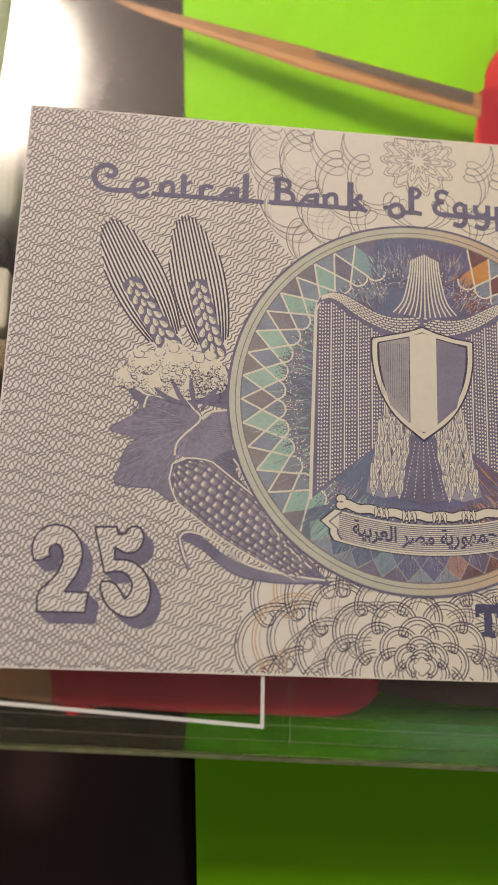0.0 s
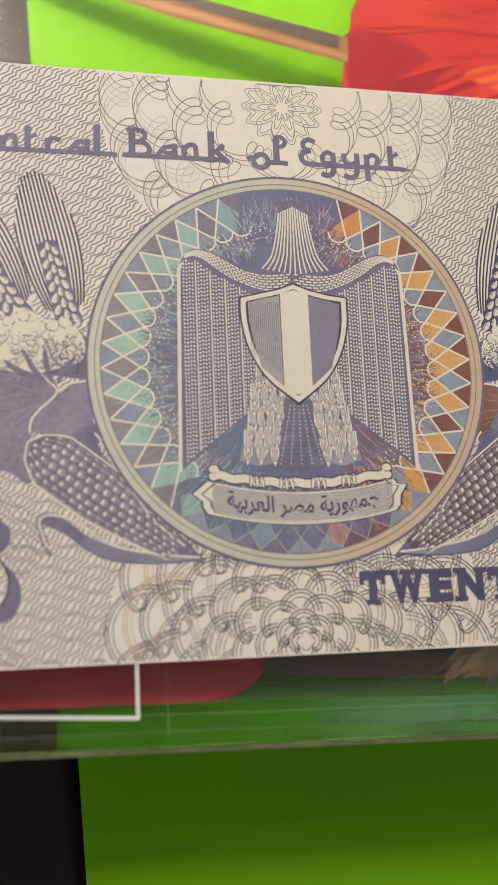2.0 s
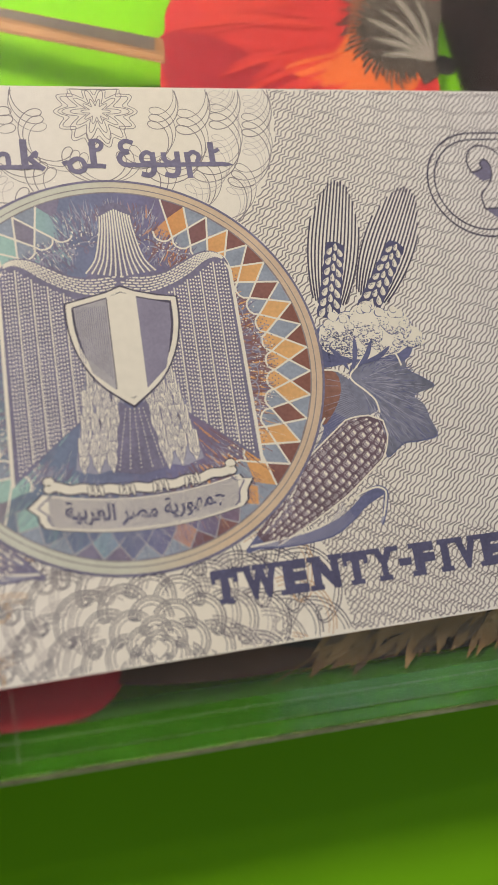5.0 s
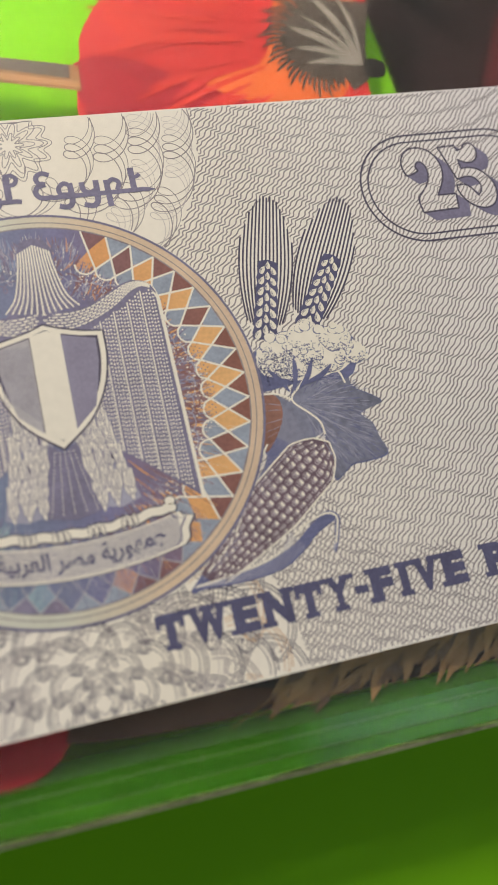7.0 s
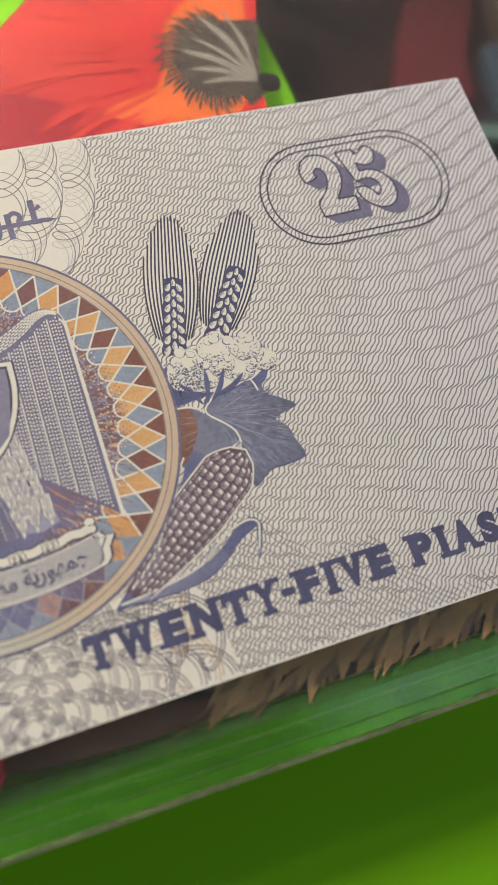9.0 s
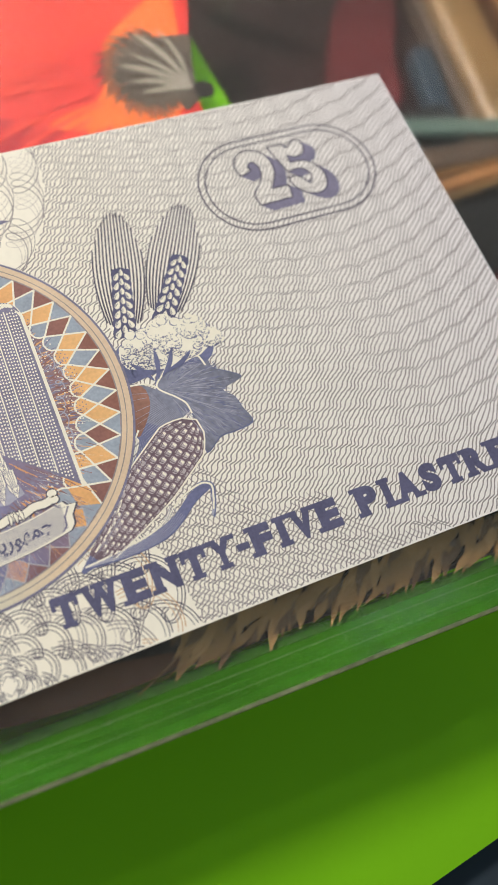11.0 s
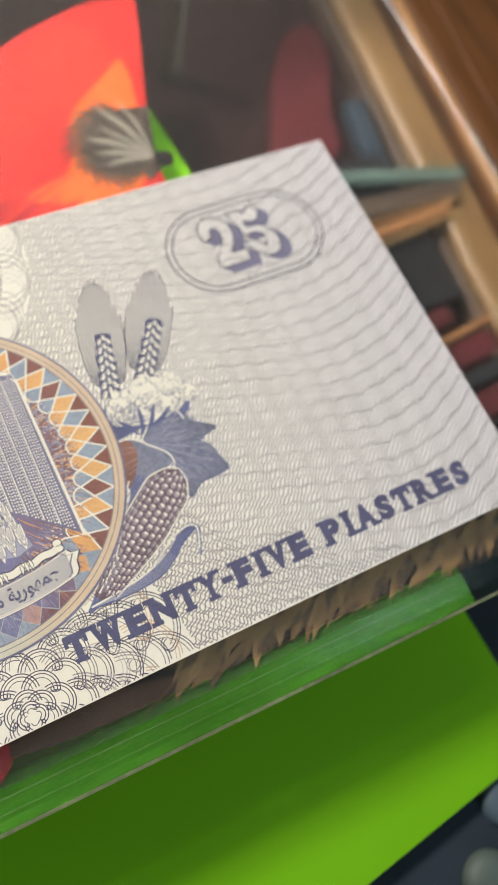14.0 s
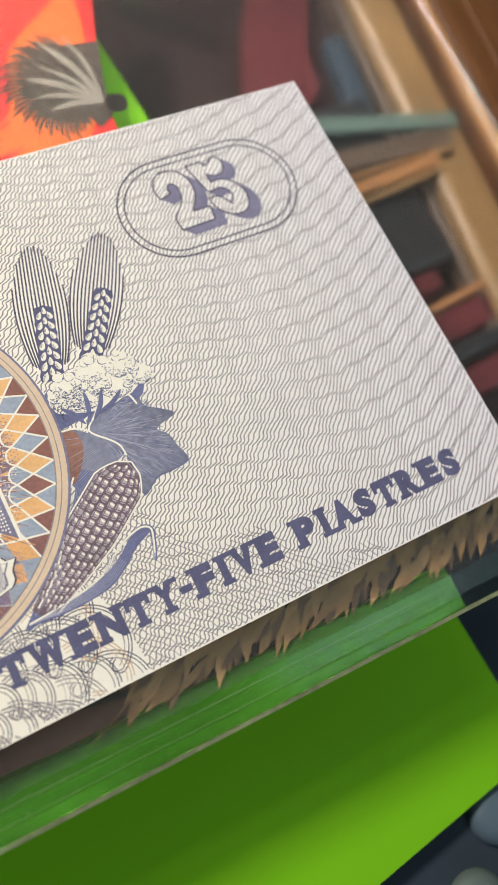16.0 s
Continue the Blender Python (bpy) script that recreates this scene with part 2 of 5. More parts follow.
def writing(name, body, mat, parent, x, y, height, z, width=0.0, bold=0.0, turn=0.0, label="", shear=0.0, edges=False):
    """Words in the built-in font: capitals 'height' millimetres tall, fitted to 'width' millimetres."""
    c = bpy.data.curves.new(name, "FONT")
    c.body, c.size, c.offset, c.shear, c.resolution_u, c.space_character = body, 1.0, bold, shear, 5, 1.0 + bold
    tmp = bpy.data.objects.new(name, c)
    scene.collection.objects.link(tmp)
    me = bpy.data.meshes.new_from_object(tmp.evaluated_get(bpy.context.evaluated_depsgraph_get()))
    bpy.data.objects.remove(tmp)
    xs, ys = [v.co.x for v in me.vertices], [v.co.y for v in me.vertices]
    sy = height / 0.7 if not edges else height / (max(ys) - min(ys))
    sx = width / (max(xs) - min(xs)) if width else sy
    y0 = min(ys) if edges else 0.0
    x0 = min(xs)
    ca, sa = math.cos(radians(turn)), math.sin(radians(turn))
    verts, faces = [], []
    for n, p in enumerate(me.polygons):
        k, dz = len(verts), 0.0012 * ((n * 0.618034) % 1.0) * (len(body) > 1)
        for q in p.vertices:
            u, w = (me.vertices[q].co.x - x0) * sx, (me.vertices[q].co.y - y0) * sy
            verts.append(((x + ca * u - sa * w) * MM, (y + sa * u + ca * w) * MM, (z + dz) * MM))
        faces.append(tuple(range(k, len(verts))))
    bpy.data.meshes.remove(me)
    me = bpy.data.meshes.new(name)
    me.from_pydata(verts, [], faces)
    if len(body) == 1:
        bm = bmesh.new()
        bm.from_mesh(me)
        bmesh.ops.remove_doubles(bm, verts=bm.verts, dist=1e-7)
        bm.to_mesh(me)
        bm.free()
    me.materials.clear()
    me.materials.append(mat)
    ob = new(name, me)
    ob.parent = parent
    if label:
        tagged(ob, label)
    return ob


def smooth_path(pts, per=8, closed=False):
    """A smooth line through a few points."""
    n, out = len(pts), []
    for i in range(n if closed else n - 1):
        p = [pts[j % n] if closed else pts[min(max(j, 0), n - 1)] for j in (i - 1, i, i + 1, i + 2)]
        for k in range(per):
            t = k / per
            out.append(tuple(0.5 * (2 * b + (c - a) * t + (2 * a - 5 * b + 4 * c - d) * t * t + (3 * b - a - 3 * c + d) * t ** 3) for a, b, c, d in zip(*p)))
    return out if closed else out + [pts[-1]]


def lerp(a, b, t):
    return tuple(p + (q - p) * t for p, q in zip(a, b))


# ---- the room, closed round the table ----
def slab(name, x0, x1, y0, y1, z0, z1, mat, label, cat):
    s = Sheet()
    s.box(x0, x1, y0, y1, z0, z1)
    return tagged(part(name, s, mat), label, cat, kind="structure")


FLOOR_Z = TABLE_Z - 750
slab("floor", -2100, 2100, -2100, 2100, FLOOR_Z - 60, FLOOR_Z, WOOD, "plain brown floor of the room", "floor")
slab("ceiling", -2100, 2100, -2100, 2100, 1660, 1720, WALL, "plain pale plaster ceiling", "ceiling")
slab("wall_north", -2000, 2000, 720, 800, FLOOR_Z, 1660, WALL, "plain pale plaster wall", "wall")
slab("wall_south", -2000, 2000, -2100, -2000, FLOOR_Z, 1660, WALL, "plain pale plaster wall", "wall")
slab("wall_east", 2000, 2100, -2100, 2100, FLOOR_Z, 1660, WALL, "plain pale plaster wall", "wall")
slab("wall_west", -2100, -2000, -2100, 2100, FLOOR_Z, 1660, WALL, "plain pale plaster wall", "wall")

table = thing("table", "dark polished table under the green board", "table")
s = Sheet()
s.box(-450, 500, -350, 700, TABLE_Z - 25, TABLE_Z)
part("tabletop", s, TABLE, table, bevel=3)
for lx in (-420, 440):
    for ly in (-320, 640):
        s = Sheet()
        s.box(lx, lx + 50, ly, ly + 50, FLOOR_Z, TABLE_Z - 25)
        part("leg", s, TABLE, table, bevel=3)

lamp = thing("desk_lamp", "metal desk lamp shining on the banknote", "lamp")
lx, ly, lz = (v * 1000 for v in LAMP_AT)
s = Sheet()
s.ring(0, 0, 0.5, 70, TABLE_Z + 1, 48)
s.box(-6, 6, -6, 6, TABLE_Z, lz + 20)
s.moved(lx, ly + 130)
part("stand", s, LAMP_METAL, lamp)
s = Sheet()
s.box(-70, 70, -10, 10, TABLE_Z, TABLE_Z + 12)
s.moved(lx, ly + 130)
part("base", s, LAMP_METAL, lamp, bevel=2)
s = Sheet()
s.box(-5, 5, 20, 135, lz + 25, lz + 35)
s.moved(lx, ly)
part("arm", s, LAMP_METAL, lamp)

# housing made up for the added fill lamp
fill_lamp = thing("fill_lamp", "round white fill lamp, added unseen at the ceiling", "lamp")
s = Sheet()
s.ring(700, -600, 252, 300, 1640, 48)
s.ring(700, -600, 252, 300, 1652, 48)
part("frame", s, WHITE, fill_lamp)
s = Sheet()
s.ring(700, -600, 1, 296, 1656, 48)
part("backplate", s, WHITE, fill_lamp)

# ---- the green board under the plate ----
board = thing("green_board", "bright lime green card board lying on the table", "board")
CORNERS = [(27.7, -46.5), (120.6, -35.2), (105.2, 106.0), (17.7, 106.0)]


def board_z(y):
    """The board leans: low in front, high behind."""
    return -19.0 + (y + 20.0) * 0.115


GRID = 14
s = Sheet()
for under in (0, 1):
    for a in range(GRID + 1):
        for b in range(GRID + 1):
            f, g = a / GRID, b / GRID
            x, y = lerp(lerp(CORNERS[0], CORNERS[1], f), lerp(CORNERS[3], CORNERS[2], f), g)
            s.v.append((x, y, board_z(y) - 4.5 * f * g * g - 1.5 * under))
half = (GRID + 1) ** 2
for a in range(GRID):
    for b in range(GRID):
        k = a * (GRID + 1) + b
        s.f += [(k, k + GRID + 1, k + GRID + 2, k + 1), (k + half, k + half + 1, k + half + GRID + 2, k + half + GRID + 1)]
rim = [b * (GRID + 1) for b in range(GRID)] + [GRID * (GRID + 1) + b for b in range(GRID)] + [b * (GRID + 1) + GRID for b in range(GRID, 0, -1)] + list(range(GRID, 0, -1))
s.f += [(p, q, q + half, p + half) for p, q in zip(rim, rim[1:] + rim[:1])]
part("panel", s, GREEN, board)
s = Sheet()
s.box(30, 46, 96, 104, TABLE_Z, board_z(96) - 2.6)
part("rest", s, GREEN, board, bevel=0.5)

# ---- the clear plate ----
PLATE_TURN = -1.3
plate = thing("clear_plate", "clear acrylic display plate printed with poppies and wheat", "display plate")


def on_plate(s):
    return s.moved(0, 0, PLATE_TURN)


s = Sheet()
s.box(-6, 156, -3.6, 118, -1.5, -0.5)
sheet = part("sheet", on_plate(s), ACRYLIC, plate, "clear flat acrylic sheet")
sheet.visible_shadow = False
s = Sheet()
s.sweep([(-3.6, -0.5), (-4.2, -0.46), (-5.6, -0.50), (-6.8, -0.56), (-7.7, -0.64), (-8.1, -0.74), (-8.1, -3.6), (-6.5, -3.8), (-3.6, -3.45)], -6, 156, "x", 1)
front_rim = part("front_rim", on_plate(s), RIM, plate, "ribbed clear rim")
front_rim.visible_shadow = False
s = Sheet()
pts = [(-8.1, -0.7), (-8.55, -1.0), (-8.6, -3.4), (-8.1, -3.7)]
s.sweep(pts, -6, 156, "x", 1)
part("worn_edge", on_plate(s), WORN, plate, "scuffed edge of the rim")
# opaque strips added to block light through the rim; shade in the green
for x0, x1, mat, words in ((-6, 24, SOIL, "dark opaque strip added under the rim to block light"), (24, 113.5, SHADE_GREEN, "opaque strip added under the rim, its green darkened for shade")):
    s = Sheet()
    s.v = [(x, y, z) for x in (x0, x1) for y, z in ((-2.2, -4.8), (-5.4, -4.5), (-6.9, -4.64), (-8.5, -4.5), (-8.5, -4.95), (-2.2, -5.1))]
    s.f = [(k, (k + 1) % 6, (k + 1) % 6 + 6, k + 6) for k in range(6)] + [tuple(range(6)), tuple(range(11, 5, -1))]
    part("shade_strip", on_plate(s), mat, plate, words)
s = Sheet()
s.sweep([(-6, -0.6), (-7.5, 0.2), (-9.5, -0.4), (-11, 0.1), (-13, -0.6), (-13, -3.8), (-6, -3.5)], -8, 118, "y", 1)
part("side_rim", on_plate(s), RIM, plate, "ribbed clear rim")
for fx, fy in ((-10, -6), (152, -6), (-10, 112), (118, 114)):
    s = Sheet()
    s.box(fx - 2, fx + 2, fy - 1.5, fy + 1.5, TABLE_Z, -3.7)
    part("foot", on_plate(s), RIM, plate, bevel=0.5)

# ---- the print on the plate ----
def flat(name, mat, pts, z, parent, label="", smooth=0):
    s = Sheet()
    s.poly(smooth_path(pts, smooth, True) if smooth else pts, z)
    return part(name, s, mat, parent, label)


def strokes(name, mat, parent, z, rows, label=""):
    """Tapered brush strokes: rows of a width and the points of its line."""
    s = Sheet()
    for w, pts in rows:
        s.ribbon(smooth_path(pts, 7), w, z, taper=True)
    return part(name, s, mat, parent, label)


RAGGED = random.Random(5)
poppy = [(61.0, 70), (60.8, 77), (60.4, 79), (61.9, 81.5), (62.4, 84.5), (64.3, 88), (68, 93), (73, 97.5), (80, 104), (92, 110), (108, 114), (112, 112), (106.2, 94), (101.6, 80.5), (100.5, 70), (98, 60), (70, 60)]
flat("petal", RED, poppy, ART_Z, plate, "red poppy petal", 4)
flat("petal", RED_DEEP, [(60.7, 77.0), (61.8, 81.2), (67, 81.4), (72, 79.2), (76, 76.4), (82, 74.5), (88, 70), (86, 62), (66, 62)], ART_Z + 0.03, plate, "deep red fold of a petal", 4)
flat("petal", RED_WARM, [(66, 90), (72, 95), (84, 104), (99, 109), (103, 100), (97, 93), (88, 91), (80, 86.5), (70, 83)], ART_Z + 0.03, plate, "coral red fold of a petal", 5)
flat("petal_glow", ORANGE, [(78, 76), (86, 79), (89, 84), (91, 90), (99, 96), (104, 99), (103, 90), (100, 80), (97, 73), (90, 71)], ART_Z + 0.06, plate, "orange heart of the petal", 5)
rows_deep, rows_warm = [], []
for k in range(26):
    a = radians(118 + k * 4.4 + RAGGED.uniform(-2, 2))
    r0, r1 = RAGGED.uniform(11, 17), RAGGED.uniform(24, 35)
    p, q = (97 + r0 * math.cos(a), 83 + r0 * math.sin(a)), (97 + r1 * math.cos(a), 83 + r1 * math.sin(a))
    mid = lerp(p, q, 0.5)
    mid = (mid[0], mid[1] + RAGGED.uniform(0.4, 1.6))
    if q[0] > 64 and q[1] < 108:
        (rows_deep if k % 2 else rows_warm).append((RAGGED.uniform(0.5, 1.5), [p, mid, q]))
strokes("petal_crease", RED, plate, ART_Z + 0.09, rows_deep)
strokes("petal_vein", RED_WARM, plate, ART_Z + 0.10, rows_warm)
core = [(96.6 + (5.2 + (1.9 if k % 2 else 0) + RAGGED.uniform(-0.5, 0.9)) * math.cos(radians(70 + k * 4.6)), 82.2 + (6.6 + (1.9 if k % 2 else 0) + RAGGED.uniform(-0.5, 0.9)) * math.sin(radians(70 + k * 4.6))) for k in range(48)]
core += [(101.2, 75), (102, 80), (104.4, 88)]
flat("flower_core", CORE, core, ART_Z + 0.12, plate, "dark fringed heart of the poppy")
strokes("fringe", CORE, plate, ART_Z + 0.11, [(0.5, [(96.6, 82), (96.6 + 7 * math.cos(a), 82 + 7.4 * math.sin(a)), (96.6 + r * math.cos(a + 0.08), 82 + r * math.sin(a + 0.08))]) for a, r in ((radians(80 + 5.2 * k), 8.4 + 1.8 * ((k * 7) % 5) / 4) for k in range(36))])
strokes("stamen", STAMEN, plate, ART_Z + 0.15, [(w, [(100.8, 77.5), (100.8 + r * 0.55 * math.cos(a - 0.12), 77.5 + r * 0.55 * math.sin(a - 0.12)), (100.8 + r * math.cos(a), 77.5 + r * math.sin(a))]) for a, r, w in ((radians(96), 13, 0.7), (radians(112), 13.5, 1.1), (radians(128), 11, 0.8), (radians(143), 11.5, 1.2), (radians(158), 9.5, 1.0), (radians(174), 8, 1.0))], "grey stamens")
flat("stem_end", SOIL, [(100.9, 75.6), (103.4, 75.2), (104.0, 77.6), (101.6, 78.4)], ART_Z + 0.17, plate, "black stem end", 3)
flat("petal", RED_DEEP, [(8.4, 20), (8.4, -3.6), (14, -4.2), (26, -4.7), (35, -4.6), (41, -4.5), (44, -3.9), (46.8, -1.5), (48, 4), (46, 14), (34, 24)], ART_Z + 0.02, plate, "deep red poppy petal", 2)
flat("dark_ground", SOIL, [(46, 8), (46.5, -1.2), (60, -2.9), (76, -3.6), (100, -4.2), (116, -4.6), (131, -4.8), (132, 8)], ART_Z, plate, "dark printed ground")
flat("brown_ground", SOIL_BROWN, [(46.6, -0.6), (47, -1.8), (56, -2.9), (66, -3.1), (70, -1.6), (60, 0.5), (48, 3)], ART_Z + 0.03, plate, "brown printed ground", 3)
flat("stalk", STALK, [(0.5, 1.5), (0.5, -3.3), (8.3, -3.9), (8.3, 1.0)], ART_Z, plate, "brown straw stalk")
# the straw stalk over the green, its light edge and its dark groove
flat("stalk", STALK, [(6.5, 91.4), (13.2, 90.0), (37, 85.4), (61.6, 80.3), (61.4, 76.4), (37, 81.6), (13.8, 88.3), (8, 90.7)], ART_Z + 0.1, plate, "brown straw stalk")
flat("stalk_light", STALK_LIGHT, [(13, 89.2), (37, 83.3), (61.3, 77.7), (61.3, 76.9), (37, 82.2), (13.6, 88.6)], ART_Z + 0.13, plate)
flat("stalk_groove", STALK_DARK, [(37.5, 85.1), (60.4, 80.5), (60.2, 78.4), (37.8, 83.9)], ART_Z + 0.14, plate, "dark groove of the stalk")
# wheat ear, grain by grain
ear_stem = strokes("wheat_ear", STALK_DARK, plate, ART_Z + 0.04, [(1.2, [(69, -0.3), (92, -1.0), (131, -2.2)])], "tan printed wheat ear")
for k in range(170):
    gx = 69 + (k * 37 % 170) * 0.365 + RAGGED.uniform(-0.4, 0.4)
    gy = -0.6 - 0.022 * (gx - 70) + (-1.9, -0.9, 0.2, 1.3)[k % 4] + RAGGED.uniform(-0.5, 0.4)
    a = radians(222 + RAGGED.uniform(-22, 22))
    ln, wd = RAGGED.uniform(3.0, 4.8), RAGGED.uniform(0.85, 1.3)
    c, sn = math.cos(a), math.sin(a)
    out = [(-0.5, 0), (-0.3, 0.42), (0.1, 0.5), (0.4, 0.22), (0.62, 0), (0.4, -0.22), (0.1, -0.5), (-0.3, -0.42)]
    s = Sheet()
    s.poly(smooth_path([(gx + c * u * ln - sn * v * wd, gy + sn * u * ln + c * v * wd) for u, v in out], 3, True), ART_Z + 0.05 + 0.0024 * k)
    part("grain", s, (GRAIN, GRAIN_LIGHT, GRAIN, GRAIN_DARK, GRAIN)[k % 5], ear_stem)
strokes("awn", GRAIN, plate, ART_Z + 0.48, [(0.16, [(gx, -1.0), (gx - 3.5, -2.4), (gx - 8, -3.7 - 0.3 * j)]) for j, gx in enumerate((74, 80, 71))])
# a clear label with a white border
s = Sheet()
s.ribbon([(-6, -3.3), (3.3, -3.75), (32.45, -5.55)], 0.42, -0.2)
s.ribbon([(32.3, -5.7), (32.2, 2)], 0.42, -0.2)
part("label_border", s, WHITE, plate, "thin white border line")
s = Sheet()
s.ribbon([(35.3, -0.5), (35.4, -3.0), (35.5, -7.5)], 0.07, -0.2)
for k in range(26):
    x, y, a = RAGGED.uniform(2, 20), RAGGED.uniform(72, 94), RAGGED.uniform(0, 3.1)
    ln = RAGGED.uniform(0.2, 1.1)
    s.ribbon([(x, y), (x + ln * 0.5 * math.cos(a) + 0.1, y + ln * 0.5 * math.sin(a)), (x + ln * math.cos(a), y + ln * math.sin(a))], 0.035, -0.44)
for y0, w in ((-4.6, 0.09), (-6.3, 0.07)):
    s.ribbon([(x, y0 - 0.0227 * x + 0.03 * math.sin(x * 0.21 + y0)) for x in range(-4, 112, 3)], w * 0.6, -0.36)
for k in range(14):
    x, y = RAGGED.uniform(50, 125), RAGGED.uniform(-7.5, -1)
    s.ribbon([(x, y), (x + RAGGED.uniform(-0.4, 0.4), y + RAGGED.uniform(0.2, 0.7))], 0.06, -0.3)
part("scratch", s, STAMEN, plate, "fine pale scratches", kind="stuff")

# ---- things beside and under the plate ----
def block(name, label, cat, mat, x0, x1, y0, y1, z0, z1, turn=0.0, bevel=0.8):
    s = Sheet()
    cx, cy = (x0 + x1) / 2, (y0 + y1) / 2
    s.box(x0 - cx, x1 - cx, y0 - cy, y1 - cy, z0, z1)
    return tagged(part(name, s.moved(cx, cy, turn), mat, bevel=bevel), label, cat)


frame_thing = thing("picture_frame", "varnished brown wooden picture frame lying beside the plate", "frame")
FRAME_TURN = -6.0


def rail(name, x0, x1, y0, y1, z0, z1, mat, bevel, label=""):
    """A length of the frame, which lies turned a little about its inner edge."""
    s = Sheet()
    s.box(x0, x1, y0 - 60, y1 - 60, z0, z1)
    s.moved(165.5, 60, FRAME_TURN)
    return part(name, s, mat, frame_thing, label, bevel)


rail("rail", 2.0, 40, -110, 170, TABLE_Z, -12, WOOD, 3)
rail("groove_bead", 9.0, 10.6, -109, 169, -12.2, -11.5, WOOD, 0.45)
rail("bead", 0.3, 2.3, -108, 168, -14.5, -11.6, BEAD, 0.8, "golden bead along the rail")
rail("moulding", -9.5, 0.2, 20, 170, TABLE_Z, -17, WOOD_PALE, 2, "pale inner moulding")
rail("lip", -11.5, -9.6, 20, 170, TABLE_Z, -19.5, STALK_DARK, 0.6, "dark inner lip")
block("ruler", "dull teal plastic ruler lying under the plate", "ruler", TEAL, 138, 166, 66.0, 69.4, -18, -16.4, -15, 0.6)
block("ruler", "dark brown wooden ruler lying under the plate", "ruler", STALK_DARK, 138, 163, 60.6, 64.8, -18.4, -16.9, -4, 0.6)
block("pencil", "thin pale pencil lying under the plate", "pencil", BEAD, 138, 163, 59.6, 60.3, -18, -17.0, -1, 0.3)
block("ruler", "brown wooden ruler lying under the plate", "ruler", STALK, 138, 162, 56.6, 59.2, -18.4, -17.0, 2, 0.6)
block("pencil", "pale wooden pencil lying under the plate", "pencil", WOOD_PALE, 138, 162, 55.0, 56.0, -18, -16.8, 4, 0.3)
block("black_box", "small black box under the plate", "box", BLACK, 126, 152, 40, 76, TABLE_Z, -18.7, 0, 1.5)
block("notebook", "dark red notebook under the plate", "notebook", DULL_RED, 124, 147, 35.6, 39.2, TABLE_Z, -19.5, 3)
block("pencil", "brown wooden pencil lying under the plate", "pencil", STALK, 134, 162, 32.6, 34.2, TABLE_Z, -18.6, 5, 0.5)
block("notebook", "dark red notebook under the plate", "notebook", DULL_RED, 121, 160, 26.5, 32.0, TABLE_Z, -19.5, 3)
block("black_case", "flat black case under the plate", "case", BLACK, 121, 160, 22.5, 25.6, TABLE_Z, -18.5, 3)
block("notebook", "dark red notebook under the plate", "notebook", DULL_RED, 121, 160, 16, 21.4, TABLE_Z, -20, 3)
s = Sheet()
tongue = smooth_path([(131, 80), (136, 93), (142, 104), (149, 112), (155, 114), (157, 109), (154, 100), (149, 91), (145, 80)], 5, True)
s.v = [(x, y, z) for z in (TABLE_Z, TABLE_Z + 2.5) for x, y in tongue]
s.f = [tuple(range(len(tongue)))[::-1], tuple(range(len(tongue), 2 * len(tongue)))] + [(k, (k + 1) % len(tongue), (k + 1) % len(tongue) + len(tongue), k + len(tongue)) for k in range(len(tongue))]
tagged(part("red_case", s, DULL_RED), "dull red rounded case under the plate", "case")
block("blue_box", "small dark blue box under the plate", "box", NIGHT, 150.5, 155, 72, 91, TABLE_Z, -20, -10, 1)
block("cream_box", "cream coloured box under the plate's side", "box", CREAM, -45, -3.2, 56, 110, TABLE_Z, -6, 2, 2)
block("black_box", "small black box under the plate's side", "box", BLACK, -45, -2.6, 50.5, 54.5, TABLE_Z, -7, 2, 1)
block("cream_box", "flat cream coloured box under the plate's side", "box", CREAM, -45, -2.0, 41, 50, TABLE_Z, -7, 2, 1)
block("brown_box", "small brown box under the plate's side", "box", WOOD_PALE, -45, -1.0, 35.5, 40.5, TABLE_Z, -8, 2, 1)
cloth = Sheet()
for a in range(57):
    for b in range(41):
        x, y = 60 + a * 2.5, -58 + b * 1.30
        cloth.v.append((x, y, TABLE_Z + 0.1 + 0.25 * (1 + noise.noise((x * 0.06, y * 0.06, 1.0)))))
for a in range(56):
    for b in range(40):
        k = a * 41 + b
        cloth.f.append((k, k + 41, k + 42, k + 1))
tagged(part("cloth", cloth, BLUE_CLOTH, smooth=True), "dark blue-grey cloth lying on the table", "cloth")


def button(x, y, r, mat, label):
    """A low domed disc with a rounded rim."""
    s = Sheet()
    for k in range(13):
        lat = k / 12 * math.pi / 2
        for j in range(32):
            a = 2 * math.pi * j / 32
            s.v.append((x + r * math.cos(lat) ** 0.6 * math.cos(a), y + r * math.cos(lat) ** 0.6 * math.sin(a), TABLE_Z + 0.3 + 2.6 * math.sin(lat)))
    for k in range(12):
        for j in range(32):
            s.f.append((k * 32 + j, k * 32 + (j + 1) % 32, (k + 1) * 32 + (j + 1) % 32, (k + 1) * 32 + j))
    return tagged(part("bottle_cap", s, mat, smooth=True), label, "cap", "caps on the cloth")


button(111.2, -40.2, 4.6, HOLDER_GREY, "rounded blue-grey plastic cap on the dark cloth")
button(102.6, -49.0, 4.6, HOLDER_GREEN, "rounded grey-green plastic cap on the dark cloth")

# ---- the banknote ----
NW, NH = 128.8, 70.0
note = thing("banknote", "violet and cream paper banknote lying on the clear plate", "banknote")


def trimmed(x, y):
    """The note is cut a hair out of square."""
    return x - 0.5 * (x / NW) * (y / NH), y * (1 + (0.30 - 0.95 * x / NW) / NH)


